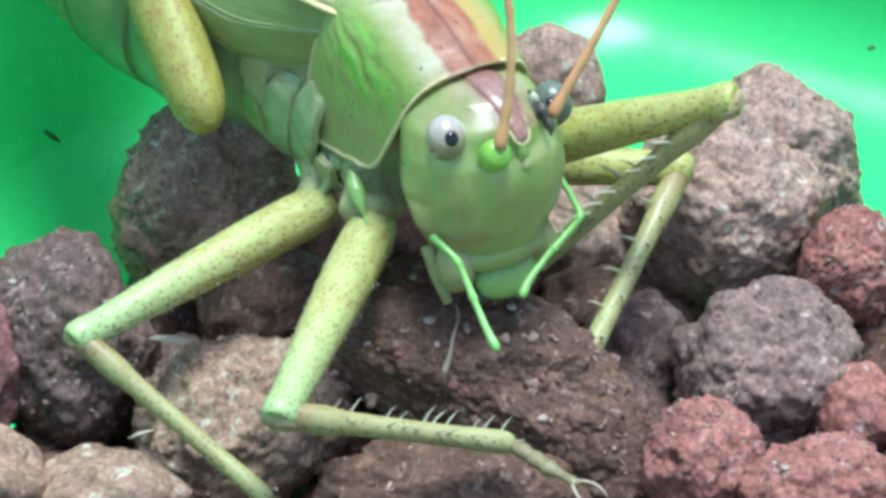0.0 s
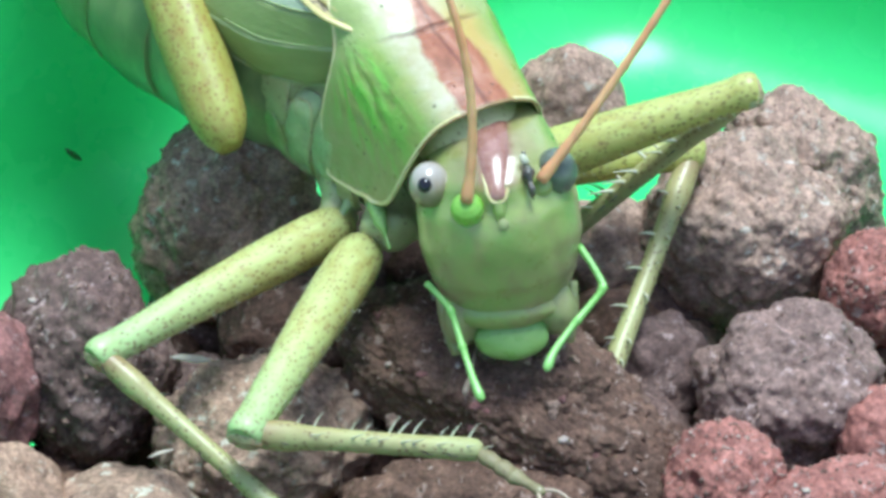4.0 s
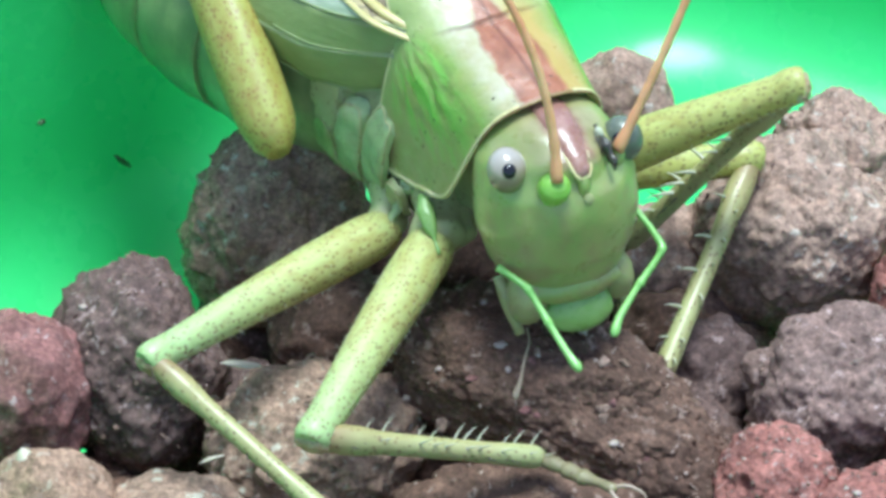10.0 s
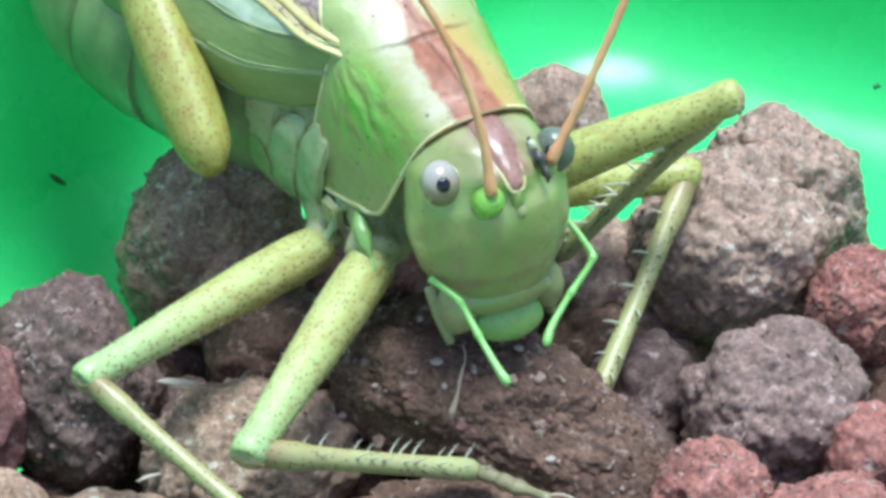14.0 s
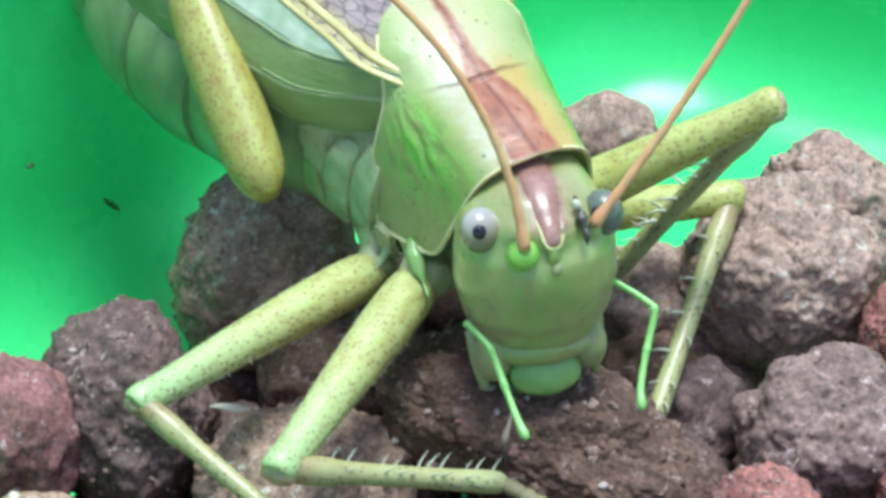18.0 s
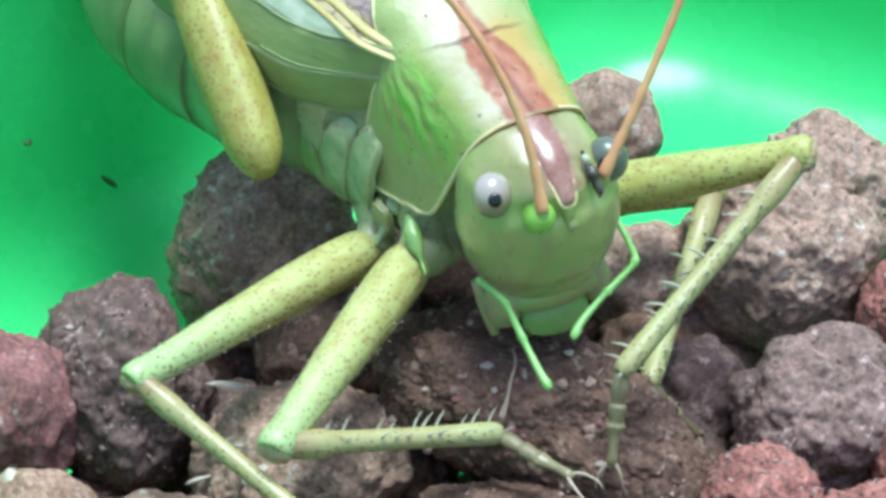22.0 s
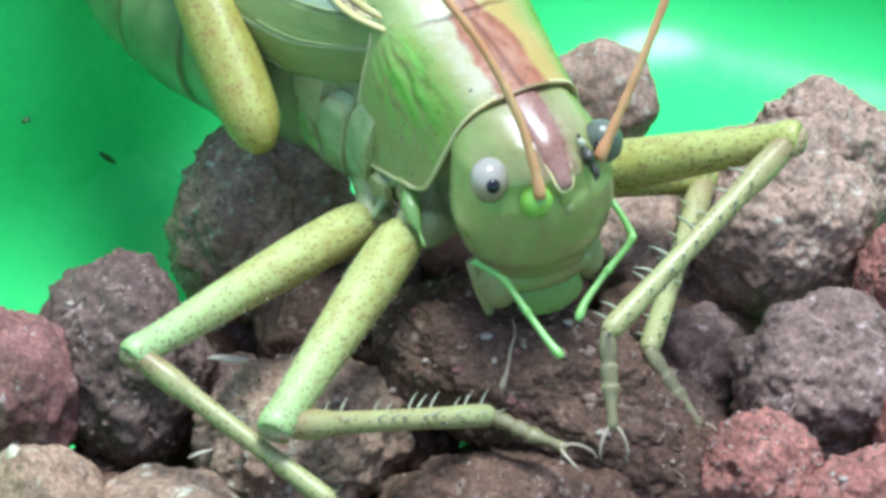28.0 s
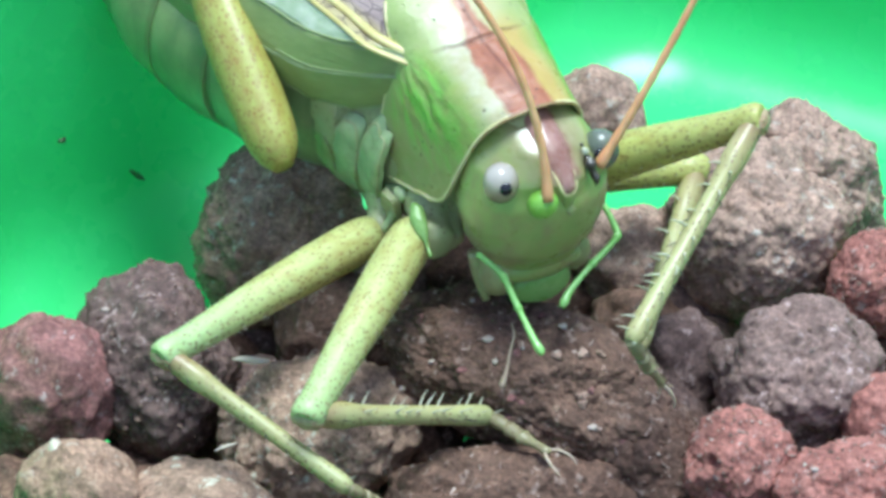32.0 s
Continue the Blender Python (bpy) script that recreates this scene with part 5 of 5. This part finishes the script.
    for s in (-1, 1):
        tube(bm, [(s * 0.52, 1.75, 2.14, 0.04, 0.04), (s * 0.45, 1.45, 2.46, 0.07, 0.07), (s * 0.39, 1.1, 2.72, 0.08, 0.08), (s * 0.25, 0.8, 2.84, 0.07, 0.07), (0, 0.72, 2.86, 0.06, 0.06)], 8, 5)
    part("peak_edge", bm, RIM_SKIN, head, "cream edge of the peak")
    bm = bmesh.new()
    blob(bm, (0.1, -0.2, 2.80), (0.22, 0.26, 0.1), (0, 0, 0), 3)
    part("ocellus", bm, JAW_SKIN, head, "pale simple eye")
    # face plates round the mouth
    bm = bmesh.new()
    blob(bm, (0, -4.35, 0.66), (2.0, 0.75, 0.62), (-20, 0, 0), 4, 0.08, 1.5)
    part("clypeus", bm, HEAD_SKIN, head)
    bm = bmesh.new()
    blob(bm, (0, -5.5, 0.58), (1.5, 0.95, 0.45), (-14, 0, 0), 4, 0.08, 1.5)
    part("labrum", bm, LIP_SKIN, head, "bright green upper lip")
    for s in (-1, 1):
        bm = bmesh.new()
        blob(bm, (s * 1.8, -4.6, -0.2), (0.9, 1.3, 1.15), (0, s * 20, s * 14), 3, 0.06, 1.5)
        part("mandible", bm, JAW_SKIN, head, "pale green jaw")
        bm = bmesh.new()
        blob(bm, (s * 1.0, -6.2, 0.0), (0.5, 0.5, 0.5), (0, 0, 0), 3, 0.1, 2)
        part("jaw_tip", bm, DARK_SKIN, head, "dark jaw tip")
        bm = bmesh.new()
        tube(bm, [(s * 2.6, -3.9, -1.0, 0.3, 0.3), (s * 2.5, -5.0, -0.7, 0.32, 0.32), (s * 2.3, -6.3, -0.4, 0.2, 0.2)], 10, 5)
        part("lower_palp", bm, JAW_SKIN, head)
    return head


def build_palp(head, s):
    """A jointed feeler at the mouth; local x runs from its base to its tip."""
    bm = bmesh.new()
    b = 0.5 if s < 0 else 1.7
    tube(bm, [(0, 0, 0, 0.16, 0.16), (0.7, 0.42 * b, 0.1, 0.14, 0.14), (1.35, 0.75 * b, 0.1, 0.16, 0.16), (1.55, 0.78 * b, 0.1, 0.19, 0.19), (1.9, 0.72 * b, 0.05, 0.14, 0.14),
              (2.9, 0.45 * b, 0, 0.16, 0.16), (3.1, 0.4 * b, 0, 0.19, 0.19), (3.4, 0.32 * b, 0, 0.14, 0.14), (4.6, 0.06 * b, 0, 0.16, 0.16), (5.25, 0, 0, 0.2, 0.2), (5.5, 0, 0, 0.11, 0.11)], 12, 4)
    return part("palp", bm, PALP_SKIN, head, "thin bright green jointed palp")


def build_feeler(head, s):
    bm = bmesh.new()
    bow = 0.03 if s < 0 else 0.006
    rows = []
    for k in range(44):
        t = k / 43
        r = (0.19 - 0.09 * t + 0.09 * math.exp(-t * 25)) * (1.0 + (0.10 if k % 2 else -0.06))
        rows.append((t * 22, -bow * t * 22 * (9 - t * 22), 0, r, r))
    tube(bm, rows, 10, 2)
    return part("antenna", bm, FEELER_SKIN, head, "long thin orange ringed antenna")


def femur(cricket, length, r0, r1, mat, label):
    bm = bmesh.new()
    k = length
    tube(bm, [(-0.35, 0, 0, r0 * 0.4, r0 * 0.4), (0, 0, 0, r0 * 0.78, r0 * 0.8), (0.09 * k, 0, 0, r0 * 0.98, r0), (0.3 * k, 0, 0.04, r0 * 0.98, r0), (0.6 * k, 0, 0.05, (r0 + r1) / 2, (r0 + r1) / 2 * 1.02),
              (0.9 * k, 0, 0, r1, r1), (0.975 * k, 0, 0, r1 * 1.04, r1 * 1.08), (k + 0.22, 0, 0, r1 * 0.95, r1 * 0.98), (k + 0.36, 0, -0.02, r1 * 0.6, r1 * 0.65)], 20, 6)
    ob = part("femur", bm, mat, cricket, label)
    bm = bmesh.new()
    blob(bm, (k + 0.16, 0, -0.3 * r1), (0.34, r1 * 0.96, r1 * 0.72), (0, 24, 0), 4, 0.2, 2.5)
    part("knee", bm, KNEE_SKIN, ob, "brownish knee")
    for s in (-1, 1):
        bm = bmesh.new()
        blob(bm, (k + 0.02, s * r1 * 0.66, -0.16 * r1), (0.36, r1 * 0.34, r1 * 0.6), (0, 24, s * -8), 3, 0.25, 2.5)
        part("knee_lobe", bm, LOBE_SKIN, ob, "pale cream lobe at the knee")
    return ob


def fuzz(ob, length, r0, r1, count, seed):
    """Short pale hairs all over a thigh, as one part."""
    rnd, verts, faces = random.Random(seed), [], []
    for _ in range(count):
        g = rnd.uniform(0.03, 0.98)
        a = rnd.uniform(0, 2 * math.pi)
        r = along(g, (0, 0.3, 0.9, 1), (r0 * 0.85, r0, r1, r1))
        n = Vector((0, math.cos(a), math.sin(a)))
        t = Vector((0, -math.sin(a), math.cos(a)))
        at = Vector((g * length, 0, 0)) + n * r * 0.98
        tip = at + n * rnd.uniform(0.10, 0.22) + Vector((rnd.uniform(0.02, 0.16), 0, 0)) + t * rnd.uniform(-0.05, 0.05)
        k = len(verts)
        w = 0.016
        verts += [(at + t * w) * MM, (at - t * w) * MM, (at + Vector((2 * w, 0, 0))) * MM, tip * MM]
        faces += [(k, k + 1, k + 3), (k + 1, k + 2, k + 3), (k + 2, k, k + 3)]
    me = bpy.data.meshes.new("hairs")
    me.from_pydata(verts, [], faces)
    me.materials.append(SPINE_SKIN)
    hairs = new("hairs", me)
    hairs.parent = ob
    hairs["label"] = "fine pale hairs"
    return tagged(hairs, kind="stuff")


SPINE_MESH = []


def tibia(cricket, length, r0, r1, spines, side=1, mat=TIBIA_SKIN, spine_size=0.9):
    bm = bmesh.new()
    k = length
    tube(bm, [(-0.3, 0, 0.1, r0 * 0.5, r0 * 0.5), (0.1, 0, 0, r0 * 0.9, r0 * 0.95), (0.1 * k, 0, 0, r0 * 1.08, r0 * 1.15), (0.2 * k, 0, 0, r0 * 1.12, r0 * 1.18), (0.32 * k, 0, 0, r0 * 0.9, r0 * 0.92),
              (0.7 * k, 0, 0, r1, r1), (0.95 * k, 0, 0, r1 * 1.1, r1 * 1.1), (k + 0.05, 0, 0, r1 * 0.75, r1 * 0.75)], 16, 6)
    ob = part("tibia", bm, mat, cricket, "slender green shin with pale spines")
    if not SPINE_MESH:
        bm = bmesh.new()
        tube(bm, [(0, 0, -0.1, 0.09, 0.09), (0.14, 0, 0.3, 0.07, 0.07), (0.34, 0, 0.65, 0.04, 0.04), (0.56, 0, 0.95, 0.012, 0.012)], 7, 3, up=(0, 1, 0))
        first = part("spine", bm, SPINE_SKIN, ob)
        SPINE_MESH.append(first.data)
        bpy.data.objects.remove(first)
    rnd = random.Random(int(length * 10) + spines)
    for j in range(spines):
        x = k * (0.24 + 0.74 * j / max(1, spines - 1))
        for row in (-1, 1):
            sp = new("spine", SPINE_MESH[0])
            sp.parent = ob
            sz = spine_size * rnd.uniform(0.7, 1.15)
            sp.matrix_basis = pose(x * MM + rnd.uniform(-0.45, 0.45) * MM, row * r1 * 0.6 * MM, side * r1 * 0.75 * MM, row * -28 if side > 0 else 180 + row * 28, rnd.uniform(-8, 14), 0) @ Matrix.Diagonal((sz, sz, sz, 1))
    bm = bmesh.new()
    for j in range(9):
        x = k * (0.06 + 0.1 * j) + rnd.uniform(-0.3, 0.3)
        s = rnd.choice((-1, 1))
        tube(bm, [(x, s * r1 * 0.85, side * r1 * 0.2, 0.04, 0.04), (x + 0.2, s * (r1 + 0.16), side * (r1 * 0.2 + 0.05), 0.03, 0.03), (x + 0.45, s * (r1 + 0.26), side * (r1 * 0.2 + 0.1), 0.01, 0.01)], 5, 2)
    part("bristle", bm, BRISTLE_SKIN, ob, "short black bristles")
    return ob


def tarsus(cricket, length):
    bm = bmesh.new()
    k = length
    tube(bm, [(-0.1, 0, 0, 0.26, 0.26), (0.15 * k, 0, 0, 0.36, 0.32), (0.3 * k, 0, -0.02, 0.28, 0.25), (0.34 * k, 0, -0.02, 0.38, 0.33), (0.5 * k, 0, -0.04, 0.32, 0.28), (0.55 * k, 0, -0.04, 0.4, 0.33),
              (0.66 * k, 0, 0, 0.26, 0.22), (0.8 * k, 0, 0.05, 0.2, 0.18), (0.92 * k, 0, 0.05, 0.24, 0.2), (0.98 * k, 0, 0.03, 0.12, 0.1)], 12, 4)
    ob = part("tarsus", bm, TARSUS_SKIN, cricket, "pale jointed foot with two claws")
    for s in (-1, 1):
        bm = bmesh.new()
        tube(bm, [(0.92 * k, s * 0.1, 0.04, 0.09, 0.09), (1.05 * k, s * 0.4, 0.1, 0.075, 0.075), (1.2 * k, s * 0.55, -0.05, 0.05, 0.05), (1.28 * k, s * 0.5, -0.28, 0.015, 0.015)], 8, 4)
        part("claw", bm, FIBRE_SKIN, ob, "brown hooked claw")
    return ob


def leg_rows(rows, lengths):
    """Chains of rigid joints: hip, knee, ankle and toe, in millimetres."""
    out = ([], [], [])
    for t, hip, knee, ankle, toe in rows:
        a = Vector(hip) - ORIGIN
        for k, aim in enumerate((knee, ankle, toe)):
            d = (Vector(aim) - ORIGIN - a).normalized()
            out[k].append((t, seg_pose(a, a + d)))
            a = a + d * lengths[k]
    return out


MOVES = []
LEGS = {
    "front": ((RIGHT_FRONT, (11.9, 9.8, 3.9), 1.11, 0.76, 10, "stout yellow-green spotted front thigh"), (LEFT_FRONT, (12.3, 12.1, 3.9), 1.15, 0.74, 9, "stout yellow-green spotted front thigh")),
    "middle": ((RIGHT_MIDDLE, (12.9, 10.0, 3.5), 1.03, 0.68, 4, "long yellow-green spotted middle thigh"), (LEFT_MIDDLE, (12.5, 11.2, 3.9), 1.1, 0.75, 6, "long yellow-green spotted middle thigh")),
}


def build_cricket():
    cricket = base_of("bush_cricket", ORIGIN)
    tagged(cricket, "large green bush-cricket standing on kibble, feeding", "insect")
    build_trunk(cricket)
    shield = build_pronotum(cricket)
    MOVES.append((shield, [(t, body_pose(d)) for t, d in BODY]))
    head = build_head(cricket)
    poses = [(t, pose(*((Vector(p) - ORIGIN) * MM), *turn)) for t, p, turn in HEAD]
    MOVES.append((head, poses))
    by_time = dict(poses)
    ends = ((RIGHT_FEELER, build_feeler(head, -1), (-1.25, 0.98, 3.05)), (LEFT_FEELER, build_feeler(head, 1), (1.75, 1.3, 2.35)),
            (RIGHT_PALP, build_palp(head, -1), (-3.15, -2.95, 0.35)), (LEFT_PALP, build_palp(head, 1), (3.05, -2.1, 0.35)))
    for rows, ob, at in ends:
        keyed = []
        for t, d in rows:
            m = by_time[t].to_3x3().transposed()
            q = m @ Vector(d)
            keyed.append((t, seg_pose(at, Vector(at) + q, up=m @ Vector((0.0, -0.766, 0.643)))))
        MOVES.append((ob, keyed))
    for pair in LEGS.values():
        for rows, lengths, r0, r1, spines, label in pair:
            three = leg_rows(rows, lengths)
            obs = (femur(cricket, lengths[0], r0, r1, YELLOW_SKIN if rows in (LEFT_FRONT, LEFT_MIDDLE) else LEG_SKIN, label), tibia(cricket, lengths[1], r1 * 0.68, r1 * 0.58, spines, spine_size=0.62 if rows is RIGHT_FRONT else 0.35 if rows is RIGHT_MIDDLE else 0.95), tarsus(cricket, lengths[2]))
            fuzz(obs[0], lengths[0], r0, r1, 260, spines)
            for ob, keyed in zip(obs, three):
                MOVES.append((ob, keyed))
    # the hind legs hold still
    for hip, knee, foot in (((-9.01, -3.15, 9.00), (-15.21, 11.13, 17.93), (-21.5, 13.5, 13.2)), ((1.5, 1.0, 5.6), (-2.0, 18.0, 18.0), (-1.0, 19.5, -6.5))):
        hip, knee, foot = (Vector(p) - ORIGIN for p in (hip, knee, foot))
        n = (knee - hip).length
        bm = bmesh.new()
        tube(bm, [(-0.7, 0, 0, 0.5, 0.6), (0.1, 0, 0, 1.0, 1.2), (1.6, 0, 0, 1.25, 1.45), (n * 0.35, 0, 0, 1.3, 1.55), (n * 0.6, 0, 0, 0.9, 1.1), (n * 0.85, 0, 0, 0.55, 0.6), (n * 0.97, 0, 0, 0.6, 0.7), (n + 0.4, 0, 0, 0.3, 0.4)], 20, 6)
        ob = part("femur", bm, HIND_SKIN, cricket, "thick yellow brown-dotted jumping thigh")
        ob.matrix_basis = seg_pose(hip, knee)
        tib = tibia(cricket, (foot - knee).length, 0.5, 0.4, 9)
        tib.matrix_basis = seg_pose(knee, foot)
    return cricket


head_peak = cuticle("peak_cuticle", (0.24, 0.10, 0.07), (0.38, 0.21, 0.17), rough=0.2, scale=1.2)


def build_crumbs():
    """Loose grains that cling to the kibbles."""
    rnd, verts, faces = random.Random(11), [], []
    shape = [(1, 0, 0), (-1, 0, 0), (0, 1, 0), (0, -1, 0), (0, 0, 1), (0, 0, -1)]
    tris = [(0, 2, 4), (2, 1, 4), (1, 3, 4), (3, 0, 4), (2, 0, 5), (1, 2, 5), (3, 1, 5), (0, 3, 5)]
    for at, n in CRUMBS:
        r = rnd.choice((0.03, 0.04, 0.05, 0.06, 0.07, 0.08, 0.12)) * MM
        turn = Euler([rnd.uniform(0, 6.3) for _ in range(3)]).to_matrix()
        k, long = len(verts), rnd.choice((1, 1, 1, 3.2))
        for p in shape:
            q = Vector([c * rnd.uniform(0.6, 1.5) for c in p]) * r
            q.x, q.y, q.z = q.x * long, q.y / long**0.5, q.z / long**0.5
            verts.append(at + n * r * 0.3 + turn @ q)
        faces += [tuple(k + i for i in t) for t in tris]
    me = bpy.data.meshes.new("crumbs")
    me.from_pydata(verts, [], faces)
    m = material("crumb", 0.7)
    x = Mix(m)
    geo = x.n.new("ShaderNodeNewGeometry")
    x.color(x.ramp(geo.outputs["Random Per Island"], [(0.0, (0.14, 0.08, 0.06)), (0.6, (0.27, 0.17, 0.13)), (1.0, (0.45, 0.34, 0.28))]))
    me.materials.append(m)
    tagged(new("crumbs", me), "fine brown and cream crumbs on the kibbles", "crumbs", kind="stuff")


build_table()
build_pot()
build_kibbles()
build_crumbs()
build_cricket()


# ---- small litter ----
def build_litter():
    bm = bmesh.new()
    tube(bm, [(-0.8, 0, 0, 0.02, 0.02), (-0.3, 0.02, 0.03, 0.17, 0.07), (0.4, 0, 0, 0.2, 0.08), (0.9, 0.03, 0, 0.08, 0.05)], 8, 4)
    chip = part("straw_chip", bm, CHIP_SKIN)
    chip.matrix_world = pose(*[c * MM for c in (-10.37, -9.88, 2.54)], 10, 8, 3)
    tagged(chip, "pale sliver of straw between two kibbles", "chip")
    bm = bmesh.new()
    tube(bm, [(-0.5, 0, 0, 0.02, 0.02), (0, 0.03, 0.03, 0.09, 0.05), (0.6, 0, 0, 0.03, 0.03)], 8, 4)
    chip = part("straw_chip", bm, CHIP_SKIN)
    chip.matrix_world = pose(*[c * MM for c in (-11.39, -14.18, 1.20)], 20, -14, 12)
    tagged(chip, "small pale splinter lying on brown kibble", "chip")
    bm = bmesh.new()
    tube(bm, [(1.42, -9.7, 4.35, 0.035, 0.035), (1.5, -10.6, 4.4, 0.05, 0.05), (1.3, -11.6, 4.3, 0.06, 0.05), (1.15, -12.3, 3.9, 0.08, 0.07), (0.95, -12.7, 3.4, 0.15, 0.12), (0.9, -12.8, 3.2, 0.04, 0.04)], 8, 5)
    tagged(part("plant_fibre", bm, FIBRE_SKIN), "thin tan plant fibre lying on a kibble", "fibre")
    bm = bmesh.new()
    blob(bm, (0, 0, 0), (0.42, 0.75, 0.4), (35, 0, 25), 3, 0.15, 1.5)
    tagged(part("pale_grain", bm, CHIP_SKIN, at=(-18.51, -16.09, 2.60)), "pale translucent grain on a sandy kibble", "grain")
    for at, r, turn in (((0.37, -10.3, 3.95), 0.3, 10), ((-3.54, -10.1, 0.9), 0.24, 40), ((-0.33, -7.4, 3.8), 0.2, 70), ((4.93, -13.85, 1.8), 0.26, 20), ((3.71, -9.7, 4.15), 0.22, 0),
                        ((-2.17, -10.2, 2.6), 0.18, 30), ((0.64, -11.55, 3.75), 0.2, 80), ((-16.92, -7.15, 3.3), 0.2, 0), ((14.42, -17.85, 2.8), 0.2, 0), ((14.0, -17.5, 2.75), 0.14, 50)):
        bm = bmesh.new()
        blob(bm, (0, 0, 0), (r, r * 0.6, r * 0.45), (20, 15, turn), 2, 0.8, 1.8)
        tagged(part("food_crumb", bm, CRUMB_SKIN, at=at), "pale cream crumb lying on a kibble", "crumb", "loose crumbs")
    rnd = random.Random(21)
    host = EATEN[0]
    spots = [v for v in rnd.sample(list(host.data.vertices), 1500) if (host.matrix_world.to_3x3() @ v.normal).dot(Vector((0, -0.7, 0.7))) > 0.6]
    spots = [v for v in spots if -3.5 < (host.matrix_world @ v.co).x / MM < 6.5][:26]
    for v in spots:
        at, up = host.matrix_world @ v.co, host.matrix_world.to_3x3() @ v.normal
        r = rnd.choice((0.14, 0.18, 0.22, 0.28, 0.36))
        bm = bmesh.new()
        blob(bm, (0, 0, 0), (r, r * rnd.uniform(0.5, 0.8), r * 0.3), (0, rnd.uniform(-25, 25), rnd.uniform(0, 180)), 2, 0.9, 1.6)
        bm.transform(up.to_track_quat("Z", "Y").to_matrix().to_4x4())
        ob = part("food_flake", bm, rnd.choice((KIB_PALE, KIB_TAN, KIB_DULL)), at=at / MM + up * r * 0.1)
        tagged(ob, "torn brownish flake of food on the gnawed kibble", "crumb", "loose flakes")
    for at, size, way in (((-16.91, 11.32, -3.78), (0.6, 0.17, 0.12), (0.48, 0.36, -0.8)), ((-20.28, 9.64, -0.16), (0.2, 0.14, 0.1), (0.8, 0.6, 0)), ((21.72, 21.63, -6.5), (0.26, 0.22, 0.16), (1, -0.3, 0)), ((20.1, 22.3, -6.6), (0.2, 0.17, 0.1), (1, 0, 0))):
        bm = bmesh.new()
        blob(bm, (0, 0, 0), size, (0, 0, 0), 3, 0.5, 2.0)
        bm.transform(Vector(way).to_track_quat("X", "Z").to_matrix().to_4x4())
        tagged(part("dark_speck", bm, FRASS_SKIN, at=at), "small dark speck stuck on the green plastic", "speck")


build_litter()


def motions():
    for ob, rows in MOVES:
        walk(ob, rows if rows[-1][0] >= 32 else [*rows, (32, rows[-1][1])])


motions()
